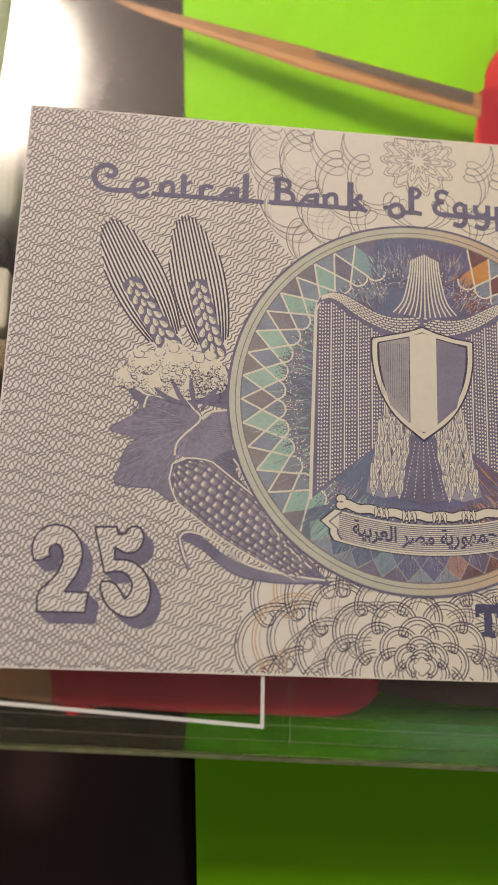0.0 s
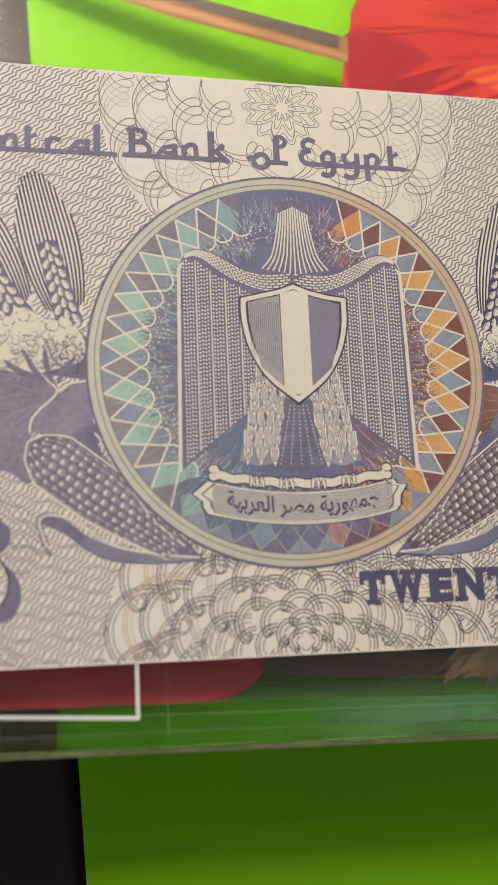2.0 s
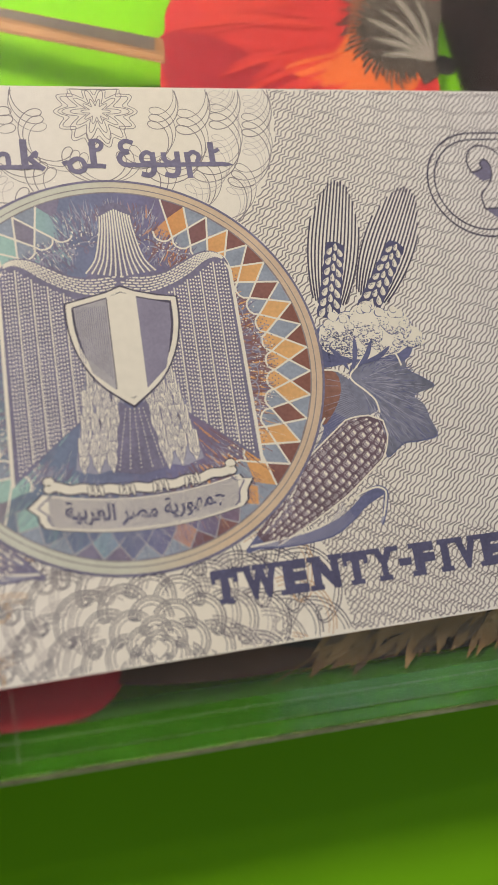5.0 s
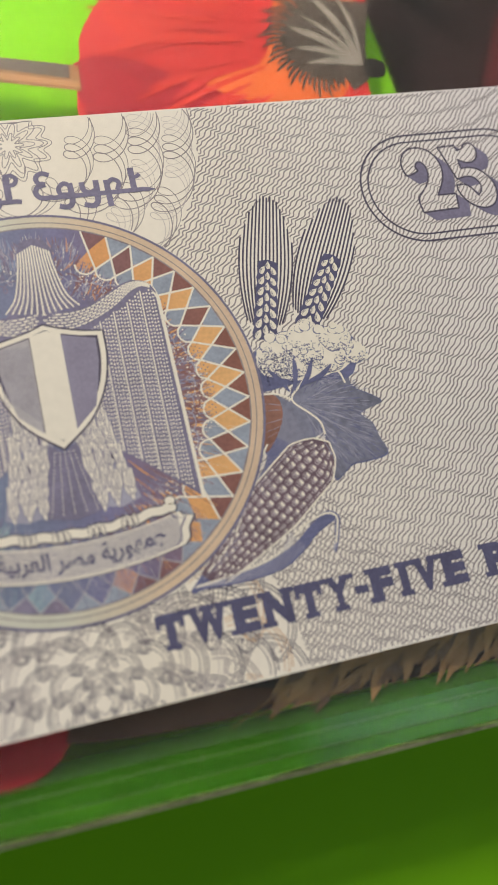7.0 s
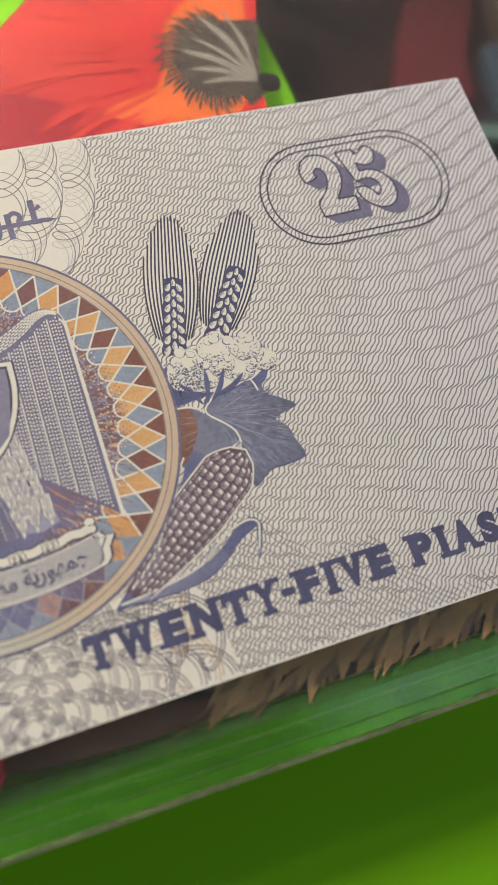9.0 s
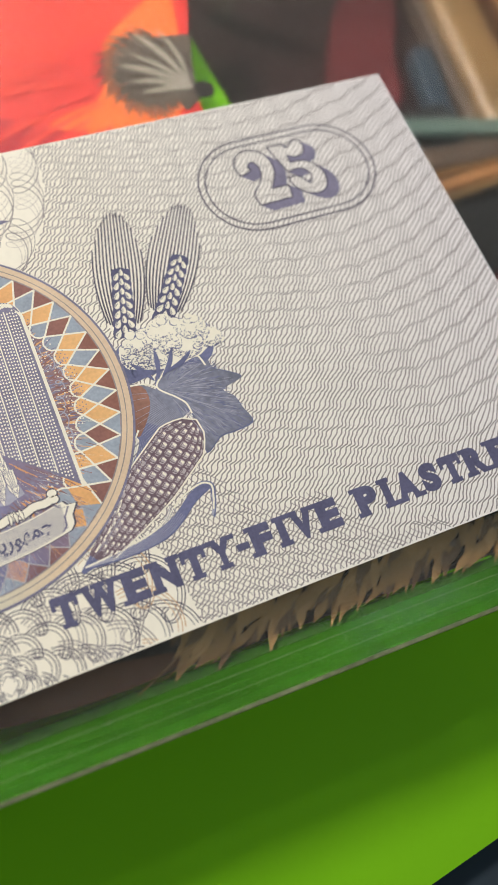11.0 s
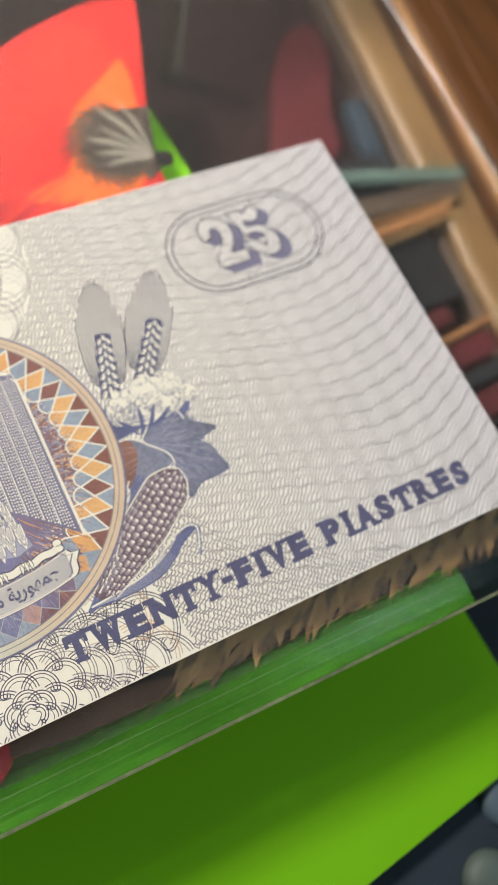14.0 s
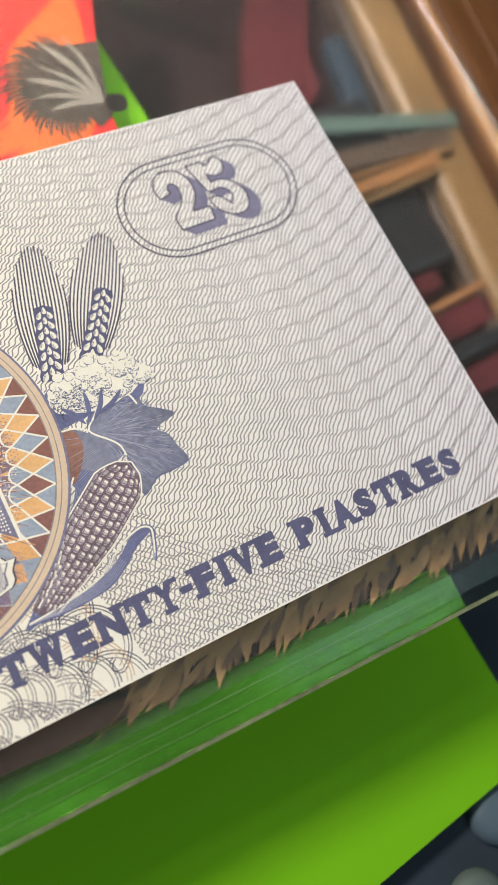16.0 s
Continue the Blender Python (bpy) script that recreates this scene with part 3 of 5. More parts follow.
s = Sheet()
NX, NY = 60, 32
for b in range(NY + 1):
    for a in range(NX + 1):
        x, y = NW * a / NX, NH * b / NY
        s.v.append((*trimmed(x, y), 0.0))
for b in range(NY):
    for a in range(NX):
        k = b * (NX + 1) + a
        s.f.append((k, k + 1, k + NX + 2, k + NX + 1))
part("paper", s, PAPER, note, "cream and lilac printed paper")
s = Sheet()
for x0, x1, y0, y1 in ((0, NW, 0, 0.05), (0, NW, NH - 0.05, NH), (0, 0.05, 0.05, NH - 0.05), (NW - 0.05, NW, 0.05, NH - 0.05)):
    s.box(x0, x1, y0, y1, -0.3, -0.004)
s.v = [(*trimmed(x, y), z) for x, y, z in s.v]
part("paper_edge", s, PAPER, note)

CX, CY, CR = 50.65, 33.1, 23.75
TOP, LOW = (51.0, 67.0), (50.6, 1.5)
# printing layers, one just over the other, in millimetres
Z1, Z2, Z3, Z4, Z5, Z6, Z7, Z8 = (0.004 + 0.005 * k for k in range(8))
M3, M4, M5, M6, M7, M8 = (0.072 + 0.006 * k for k in range(6))


def in_loops(x, y):
    return math.hypot(x - TOP[0], y - TOP[1]) < 22.6 or math.hypot(x - LOW[0], y - LOW[1]) < 21.6


def printed(x, y):
    """Where the wavy ground lines run."""
    return 0.15 < x < NW - 0.15 - 0.5 * y / NH and 0.15 < y < NH + 0.15 - 0.95 * x / NW and math.hypot(x - CX, y - CY) > CR and not in_loops(x, y)


def columns(x):
    """The count of wave columns up to x: they widen towards both ends of the note."""
    return math.log(1 + 0.02 * (x - 72)) / 0.05 if x > 72 else (x - 72) / 2.5


def wavy(angle, gap, width, where, amp, z=None):
    """Ground lines: parallel, stepping from column to column, bunching into rungs towards the note's end."""
    z = Z1 if z is None else z
    s = Sheet()
    ca, sa = math.cos(radians(angle)), math.sin(radians(angle))
    for k in range(-190, 260):
        run, v0 = [], k * gap
        for j in range(-280, 760):
            u = j * 0.25
            x, y = ca * u - sa * v0, sa * u + ca * v0
            if not (-2 < x < NW + 2 and -2 < y < NH + 2):
                continue
            far = min(max((x - 84) / 32, 0), 1)
            bowed = x + 0.0032 * (y - 42) ** 2 * far
            col = 2 * math.pi * (columns(bowed) + 0.02 * y)
            off = max(x - 75, -20)
            fold = 4.0 * math.log(1 + math.exp((off - 41) / 4.0))
            tooth = ((y + 0.52 * off - 1.15 * fold) / (2.4 + 0.5 * far) + 0.10 * math.sin(col)) % 1.0
            saw = tooth / 0.72 - 0.5 if tooth < 0.72 else 0.5 - (tooth - 0.72) / 0.28
            curl = 2 * math.pi * ((y + 0.30 * x) / 1.38 + 0.14 * math.sin(col))
            step = amp * (1 - 0.9 * far) * (math.sin(curl) + 0.2 * math.sin(2 * curl)) + (0.17 + 0.27 * far) * saw + (0.04 + 0.08 * far) * math.sin(col)
            px, py = x - sa * step, y + ca * step
            if where(px, py):
                run.append((px, py))
            else:
                s.ribbon(run, width, z)
                run = []
        s.ribbon(run, width, z)
    return s


part("ground_line", wavy(43, 0.50, 0.17, printed, 0.14), GREYINK, note, "fine wavy grey lines", kind="stuff")
part("crossing_line", wavy(-40, 0.56, 0.10, lambda x, y: printed(x, y) and x + 3 * math.sin(y * 0.35) < 11 + 0.16 * (70 - y), 0.12), GREYINK, note, "fine lines crossing the ground lines", kind="stuff")
part("crossing_line", wavy(-42, 0.64, 0.09, lambda x, y: printed(x, y) and x > 66 and y < 20 - 0.62 * (x - 72) + 2 * math.sin(x * 0.5), 0.10), GREYINK, note, kind="stuff")


def loops(centre, bands, name):
    """Looped guilloche bands round a rosette: each a strand that curls inwards, drawn twice close together."""
    for r, a, m, turn, w, mat in bands:
        s = Sheet()
        lobe = 2 * math.pi / (m - 1)
        for shift, thin in ((0.0, 1.0), (0.15, 0.9), (0.31, 0.7)):
            run, n, t0 = [], m * 36, turn + shift * lobe
            for k in range(n + 1):
                t = 2 * math.pi * k / n
                x = centre[0] + r * math.cos(t + t0) + a * math.cos(m * t + t0)
                y = centre[1] + r * math.sin(t + t0) + a * math.sin(m * t + t0)
                if 0.1 < y < NH - 0.2 and math.hypot(x - CX, y - CY) > CR - 0.2:
                    run.append((x, y))
                else:
                    s.ribbon(run, w * thin, Z2)
                    run = []
            s.ribbon(run, w * thin, Z2)
        part(name, s, mat, note, kind="stuff")


BANDS = [(20.5, 2.05, 17, 0.0, 0.13, GREYINK), (16.4, 2.2, 13, 0.09, 0.125, GREYINK), (12.3, 2.2, 10, 0.05, 0.12, GREYINK), (8.5, 1.9, 8, 0.1, 0.11, GREYINK),
         (20.5, 1.6, 21, 0.13, 0.08, PALE), (16.4, 1.7, 16, 0.21, 0.08, PALE)]
loops(TOP, BANDS, "guilloche")


def scales(centre, name):
    """Lower guilloche: rings of overlapping scallops, each of three strands that end in a curl."""
    for ring, (peak, n, mat) in enumerate(((1.9, 4, DARK), (3.4, 6, DARK), (5.6, 8, DARK), (8.2, 11, DARK), (11.4, 13, DARK), (14.8, 15, DARK), (18.3, 17, DARK), (21.8, 18, DARK), (10.0, 9, GREYINK), (16.6, 13, GREYINK), (13.2, 14, PALE), (20.0, 15, PEACH))):
        s = Sheet()
        size = peak * math.pi / n / (1 + math.pi / n) * 1.5
        for k in range(n):
            c = 2 * math.pi * (k + 0.5 * (ring % 2)) / n + 0.06 * ring
            way = 1 if math.cos(c) < 0 else -1
            for inset, thin in ((0.0, 1.0), (0.36, 0.9), (0.85, 0.7)):
                big, run = size - inset, []
                hook = 0.17 * size
                for j in range(41 if inset < 0.5 else 27):
                    phi = -1.75 + 2.95 * min(j, 26) / 26
                    a, tip = c + way * phi, c + way * (1.2 + 3.6 * max(j - 26, 0) / 14)
                    r = big if j <= 26 else big - hook
                    x = centre[0] + (peak - size) * math.cos(c) + r * math.cos(a) + (hook * math.cos(tip) if j > 26 else 0)
                    y = centre[1] + (peak - size) * math.sin(c) + r * math.sin(a) + (hook * math.sin(tip) if j > 26 else 0)
                    if 0.1 < y and math.hypot(x - CX, y - CY) > CR - 0.2:
                        run.append((x, y))
                    else:
                        s.ribbon(run, 0.135 * thin, Z2)
                        run = []
                s.ribbon(run, 0.135 * thin, Z2)
        part(name, s, mat, note, kind="stuff")


scales(LOW, "guilloche")
s = Sheet()
for r, d, n in ((4.6, 0.5, 14), (4.0, 0.6, 14), (3.2, 0.9, 10), (2.2, 0.9, 10), (1.3, 0.5, 10)):
    s.ribbon([(TOP[0] + (r + d * math.cos(n * t)) * math.cos(t), TOP[1] - 0.6 + (r + d * math.cos(n * t)) * math.sin(t)) for t in (2 * math.pi * k / 220 for k in range(221)) if TOP[1] - 0.6 + (r + d * math.cos(n * t)) * math.sin(t) < NH - 0.4], 0.095, Z2)
part("rosette", s, GREYINK, note, "small star rosette", kind="stuff")
# medallion: rings, lattice and burst
def disc(name, mat, r0, r1, z, label=""):
    s = Sheet()
    s.ring(CX, CY, r0, r1, z)
    return part(name, s, mat, note, label)


disc("medallion_ring", VIOLET, 23.54, 23.82, M3, "dark outer ring of the medallion")
disc("medallion_ring", IRIS_RING, 22.1, 23.52, M3, "pale iris-printed ring")
disc("medallion_line", GREYINK, 22.72, 22.84, M4)
disc("medallion_line", GREYINK, 22.05, 22.2, M4)
ground = disc("medallion", IRIS_DARK, 0.01, 22.1, M3, "iris-printed ground of the medallion")
RND = random.Random(11)
CELLS, STEP = 22, 2 * math.pi / 22


def polar(r, a):
    return (CX + r * math.cos(a), CY + r * math.sin(a))


def cell(mat, pts, k):
    one = Sheet()
    one.poly(pts, M4 + 0.0004 * k)
    part("lattice_cell", one, mat, ground)


web, low_web, dots = Sheet(), Sheet(), Sheet()
for k in range(CELLS):
    a = (k + 0.25) * STEP
    deg = math.degrees(a) % 360
    if 232 < deg < 308:
        for j in (0, 0.5):
            b = a + j * STEP
            tip, side = [polar(22.05, b), polar(20.4, b + STEP * 0.25), polar(18.5, b), polar(20.4, b - STEP * 0.25)], STEP * 0.25
            cell(IRIS if (2 * k + int(2 * j)) % 3 == 1 else IRIS_DARK, tip, 5)
            cell(MAUVE if k % 2 else SLATE, [polar(22.05, b + side * 0.1), polar(22.05, b + side * 1.9), polar(20.4, b + side)], 4)
            low_web.ribbon([tip[0], tip[1], tip[2], tip[3], tip[0]], 0.16, M5)
LOBES = 46
LOBE = 2 * math.pi / LOBES


def skipped(a):
    deg = math.degrees(a) % 360
    return 75 < deg < 105 or 231 < deg < 309


for k in range(LOBES):
    a = (k + 0.75) * LOBE
    if skipped(a):
        continue
    mid = a + 0.5 * LOBE
    hot = k % 4 in (0, 1)
    # the rounded lobe, the long diamond between two lobes and the halves against the ring
    cell(IRIS if hot else SLATE, [polar(19.85, a), polar(17.6, a + 0.5 * LOBE), polar(16.95, a + 0.3 * LOBE), polar(16.7, a), polar(16.95, a - 0.3 * LOBE), polar(17.6, a - 0.5 * LOBE)], 0)
    if not skipped(a + LOBE):
        cell((SLATE, IRIS, MAUVE, IRIS)[k % 4], [polar(22.05, mid), polar(19.85, a + LOBE), polar(17.6, mid), polar(19.85, a)], 1)
    cell(MAUVE if hot else SLATE, [polar(19.85, a), polar(22.05, a + 0.5 * LOBE), polar(22.05, a - 0.5 * LOBE)], 2)
    side = [polar(22.05, a + 1.5 * LOBE), polar(17.65, a + 0.51 * LOBE), polar(17.0, a + 0.36 * LOBE), polar(16.7, a + 0.14 * LOBE)]
    mate = [polar(22.05, a - 1.5 * LOBE), polar(17.65, a - 0.51 * LOBE), polar(17.0, a - 0.36 * LOBE), polar(16.7, a - 0.14 * LOBE)]
    side = side[1:] if skipped(a + 1.5 * LOBE) else side
    mate = mate[1:] if skipped(a - 1.5 * LOBE) else mate
    web.ribbon(side + mate[::-1], 0.23, M5)
    if hot:
        for j in range(12):
            dots.blob(*polar(16.95 + 0.38 * (j // 3), a + LOBE * (-0.28 + 0.25 * (j % 3) + 0.1 * (j // 3 % 2))), 0.085, 0.085, M5 + 0.004, n=6)
part("lattice_dot", dots, VIOLET, note, kind="stuff")
part("lattice_web", web, CREAM, note, "pale lattice lines", kind="stuff")
part("lattice_web", low_web, SHIELD_GREY, note, kind="stuff")
for turn, mat in ((0.0, MID), (0.05, MAUVE)):
    s = Sheet()
    curl = []
    for k in range(1201):
        t = 2 * math.pi * k / 1200
        r = 15.6 + 0.5 * math.sin(9 * t + turn * 40) + 0.55 * math.cos(46 * t)
        curl.append(polar(r, t + turn + 0.042 * math.sin(46 * t)))
    for j in range(0, 1200, 60):
        if RND.random() < 0.8:
            s.ribbon(curl[j:j + 58], 0.15, M5 + 0.002)
    part("curl", s, mat, note, kind="stuff")
s = [Sheet(), Sheet(), Sheet()]
for k in range(150):
    a = math.radians(RND.choice((212, 328)) + RND.gauss(0, 14))
    ra, ln = RND.uniform(9.5, 18), RND.uniform(1.5, 4.0)
    s[k % 3].ribbon([polar(ra, a), polar(min(ra + ln, 21.5), a + RND.uniform(-0.02, 0.02))], (0.45, 0.4, 0.1)[k % 3], M4 + 0.004 + RND.uniform(0, 0.002), taper=True)
for ray, mat in zip(s, (IRIS, MAUVE, CREAM)):
    part("lower_ray", ray, mat, note, kind="stuff")
for mat, n, r0, r1, w in ((VIOLET, 620, 12.6, 17.6, 0.26), (IRIS_DARK, 520, 12.8, 17.8, 0.24), (MID, 520, 13.0, 17.9, 0.14), (IRIS, 260, 13.4, 17.6, 0.22), (MAUVE, 300, 13.4, 17.8, 0.26), (CREAM, 220, 13.4, 17.6, 0.08)):
    s = Sheet()
    for k in range(n):
        a = RND.uniform(0, 2 * math.pi)
        if RND.random() < 0.3:
            a = RND.gauss(math.pi / 2, 0.35)
        ra = RND.uniform(r0, r1 - 1.6)
        ln = RND.uniform(0.8, 2.4)
        bendy = RND.uniform(-0.03, 0.03)
        if math.pi / 2 - 0.3 < a < math.pi / 2 + 0.3:
            ra += 3.2
        ln = min(ln, 22 - ra)
        s.ribbon([polar(ra, a), polar(ra + ln * 0.5, a + bendy), polar(ra + ln, a + bendy * 1.5)], w, M4 + RND.uniform(0.001, 0.004), taper=True)
    part("burst_stroke", s, mat, note, kind="stuff")
for mat, n, w in ((MID, 170, 0.13), (IRIS_DARK, 200, 0.2), (IRIS, 70, 0.18), (CREAM, 70, 0.07)):
    s = Sheet()
    for k in range(n):
        a, ra = math.radians(RND.uniform(226, 314)), RND.uniform(17.2, 20.6)
        s.ribbon([polar(ra, a), polar(min(ra + RND.uniform(0.8, 2.2), 22), a + RND.uniform(-0.02, 0.02))], w, M6 + 0.002 + RND.uniform(0, 0.002), taper=True)
    part("lower_stroke", s, mat, note, kind="stuff")
s = Sheet()
for k in range(168):
    a = 2 * math.pi * k / 168
    for r in (17.0, 16.6, 16.2, 15.8, 15.4):
        if RND.random() < 0.55:
            x, y = polar(r + RND.uniform(-0.2, 0.2) + 0.7 * math.sin(a * 19), a)
            s.blob(x, y, 0.10, 0.10, M6, n=6)
part("stipple", s, CREAM, note, kind="stuff")

# emblem: winged panels, shield and banner
AX = 51.15


def both(pts):
    """The points and their mirror image about the emblem's axis."""
    return pts, [(2 * AX - x, y) for x, y in pts]


WING = [(37.3, 20.4), (37.6, 44.4), (38.1, 45.9), (39.2, 46.6), (40.6, 46.3), (42.0, 45.2), (43.8, 43.9), (46.0, 43.0), (48.5, 42.6), (50.0, 43.0), (50.6, 40), (49.5, 30), (46.5, 28.0), (42.5, 25.0), (39.4, 22.2)]
for pts in both(WING):
    flat("wing", VIOLET, pts, M6, note, "violet winged panel of the emblem")
    s = Sheet()
    s.ribbon(pts[:4], 0.42, M7)
    s.ribbon(smooth_path([pts[1], pts[2], pts[3], pts[4], pts[5], pts[6], pts[7], pts[8]], 5), 0.40, M7)
    part("wing_edge", s, CREAM, note)
for side in (0, 1):
    s, dots = Sheet(), Sheet()
    for k in range(34):
        x = 38.15 + k * 0.345
        top = 45.6 if x < 40.2 else (45.0 - (x - 40.2) * 0.56)
        low = 21.0 + (x - 37.3) * 0.80
        if k % 5 == 4:
            run = [(x + 0.1, low), (x + 0.02, top)]
            s.ribbon(both(run)[side], 0.16, M7)
            continue
        y = low + 0.15 * (k % 2)
        while y < top:
            px = both([(x, y)])[side][0]
            dots.poly([(px[0] - 0.13, px[1]), (px[0], px[1] - 0.16), (px[0] + 0.13, px[1]), (px[0], px[1] + 0.16)], M7)
            y += 0.46
    part("feather_line", s, CREAM, note, kind="stuff")
    part("wing_dot", dots, PAPER, note, "rows of fine pale dots", kind="stuff")
SHOULDER = [(37.7, 45.0), (38.2, 46.2), (39.4, 47.0), (41.2, 46.9), (43.2, 45.9), (45.5, 44.7), (48.0, 44.3), (51.15, 44.6), (51.15, 42.2), (48.4, 41.9), (45.8, 42.5), (43.6, 43.5), (41.8, 44.9), (40.2, 46.0), (38.8, 46.2)]
for lift, pts in enumerate(both(SHOULDER)):
    flat("shoulder", VIOLET, pts, M7 + 0.003 + 0.0007 * lift, note, "", 4)
for side in (0, 1):
    s = Sheet()
    for row in range(6):
        f = (row + 0.5) / 6
        upper = smooth_path([(38.4, 46.4), (39.6, 46.9), (41.2, 46.7), (43.2, 45.7), (45.5, 44.5), (48.0, 44.1), (51.0, 44.4)], 8)
        lower = smooth_path([(38.2, 45.9), (39.4, 46.2), (40.8, 45.6), (42.6, 44.2), (45.0, 42.9), (48.0, 42.0), (51.0, 42.3)], 8)
        line = [lerp(p, q, f) for p, q in zip(upper, lower)]
        for j in range(row % 2, len(line) - 2, 2):
            s.ribbon(both([line[j], lerp(line[j + 1], line[j + 2], 0.55)])[side], 0.19, M8)
    part("scale", s, CREAM, note, "rows of pale scales", kind="stuff")
flat("neck", VIOLET, [(47.2, 43.9), (48.6, 46.2), (49.5, 49.5), (49.6, 52.0), (50.2, 53.4), (51.6, 53.9), (53.0, 53.4), (53.7, 52.2), (53.7, 49.5), (54.4, 46.6), (55.9, 44.3), (53.5, 44.6), (51.4, 43.4), (49.4, 44.6)], M8, note, "plain column of the emblem")
s = Sheet()
for k in range(13):
    f = k / 12 - 0.5
    s.ribbon(smooth_path([(51.6 + f * 8.2, 44.2 + 1.2 * abs(f)), (51.6 + f * 5.6, 46.6), (51.6 + f * 4.0, 50.0), (51.6 + f * 3.5, 53.0 - 1.8 * abs(f))], 5), 0.19, M8 + 0.006)
part("neck_line", s, CREAM, note, kind="stuff")
for pts in both([(46.5, 33.5), (45.6, 30), (44.9, 26), (44.0, 21.6), (46.2, 20.9), (48.5, 21.4), (49.2, 26), (50.3, 29.5)]):
    flat("leg", MID, pts, M7 + 0.0012, note, "feathered leg of the emblem")
for side in (0, 1):
    plume, line = Sheet(), Sheet()
    for row in range(8):
        g = 1 - row / 7
        n = 4 if row % 2 else 3
        for col in range(n):
            f = (col + 0.5) / n
            x0, x1 = 46.3 - 2.0 * g, 50.1 - 1.3 * g
            x, y = x0 + (x1 - x0) * f + RND.uniform(-0.1, 0.1), 33.4 - 9.6 * g + RND.uniform(-0.2, 0.2)
            lean, w, ln = -0.25 + 0.3 * f, 0.58 + RND.uniform(-0.06, 0.08), 2.9 + RND.uniform(-0.4, 0.5)
            edge = [(x - w, y), (x - w + lean * 0.5, y - ln * 0.55), (x + lean, y - ln), (x + w + lean * 0.5, y - ln * 0.5), (x + w, y)]
            z = M7 + 0.004 + 0.0021 * row
            plume.n = line.n = 0
            plume.poly(both(edge)[side], z)
            line.ribbon(both(edge)[side], 0.10, z + 0.0007)
            for h in (-0.6, -0.2, 0.2, 0.6):
                line.n = 0
                line.ribbon(both([(x + h * w, y - 0.1), (x + h * w * 0.6 + lean * 0.8, y - ln * 0.78)])[side], 0.075, z + 0.0007)
    part("leg_feather", plume, CREAM, note, "pale hatched feathers", kind="stuff")
    part("feather_hatching", line, VIOLET, note, kind="stuff")
flat("tail", VIOLET, [(49.6, 29), (51.15, 27.8), (52.7, 29), (54.2, 21), (51.15, 20.4), (48.2, 21)], M7 + 0.0036, note)
s = Sheet()
for k in range(5):
    f = k / 4 - 0.5
    y = 28.0
    while y > 21.2:
        s.blob(AX + f * (2.0 + (28 - y) * 0.42), y, 0.07, 0.11, M8, n=6)
        y -= 0.45
part("tail_dot", s, CREAM, note, kind="stuff")
SHIELD_SIDE = smooth_path([(57.6, 41.3), (57.5, 38.0), (56.6, 34.5), (54.6, 31.2), (51.2, 28.4)], 5)
SHIELD = [(44.9, 41.1), (47.0, 41.6), (49.4, 42.2), (51.2, 42.9), (53.0, 42.2), (55.4, 41.6)] + SHIELD_SIDE + [(102.4 - x, y) for x, y in SHIELD_SIDE[-2:0:-1]]


def shrunk(pts, f, c=(51.22, 36.8)):
    return [(c[0] + (x - c[0]) * f, c[1] + (y - c[1]) * f) for x, y in pts]


ZS = M8 + 0.014
shield = flat("shield", CREAM, SHIELD, ZS + 0.005, note, "cream bordered shield")
flat("shield_outline", DARK, shrunk(SHIELD, 1.035), ZS, shield)
flat("shield_line", DARK, shrunk(SHIELD, 0.905), ZS + 0.010, shield)
left_x, right_x = 49.45, 52.95
STRIPE = [(left_x, 30.35), (47.0, 32.6), (46.35, 35.0), (45.75, 38.0), (45.65, 40.55), (47.4, 41.0), (left_x, 41.5)]
flat("shield_stripe", SHIELD_GREY, STRIPE, ZS + 0.015, shield, "hatched stripe")
flat("shield_stripe", CREAM, [(left_x + 0.1, 30.0), (51.22, 29.3), (right_x, 30.3), (right_x, 41.75), (51.22, 42.2), (left_x + 0.1, 41.7)], ZS + 0.02, shield, "plain cream stripe")
flat("shield_stripe", SHIELD_BLUE, [(2 * 51.2 - px, py) for px, py in STRIPE], ZS + 0.015, shield, "blue stripe")
s = Sheet()
for k in range(15):
    x = 45.9 + k * 0.235
    low = 33.8 if x < 46.4 else 37.4 - 1.02 * (x - 44.6) - 1.0
    s.ribbon([(x, max(low, 30.6)), (x, 40.6)], 0.06, ZS + 0.02)
part("hatching", s, VIOLET, shield, kind="stuff")

# banner with its words
def arc(x):
    return 0.0118 * (x - AX) ** 2


BAN_TOP = [(x, 17.9 + arc(x)) for x in [40.4 + 1.02 * k for k in range(22)]]
BAN_LOW = [(x, 14.3 + arc(x)) for x in [40.4 + 1.02 * k for k in range(22)]]
outline = BAN_TOP + [(62.2, 18.7), (63.3, 18.6), (62.5, 17.4), (62.4, 16.3)] + BAN_LOW[::-1] + [(39.9, 16.4), (39.9, 17.0), (38.8, 17.9), (40.0, 18.9)]
banner = flat("banner", CREAM, shrunk(outline, 1.015, (51.1, 17.0)), ZS + 0.005, note, "pale banner below the shield")
flat("banner_outline", DARK, shrunk(outline, 1.035, (51.1, 17.0)), ZS, banner)
flat("banner_line", VIOLET, shrunk(outline, 0.945, (51.1, 17.05)), ZS + 0.010, banner)
flat("banner_face", CREAM, shrunk(outline, 0.925, (51.1, 17.05)), ZS + 0.014, banner)
s = Sheet()
for k in range(13):
    y = 14.75 + k * 0.24
    s.ribbon([(x, y + arc(x)) for x in [40.75 + 0.84 * j for j in range(26)]], 0.115, ZS + 0.018)
part("banner_hatching", s, VIOLET, banner, kind="stuff")
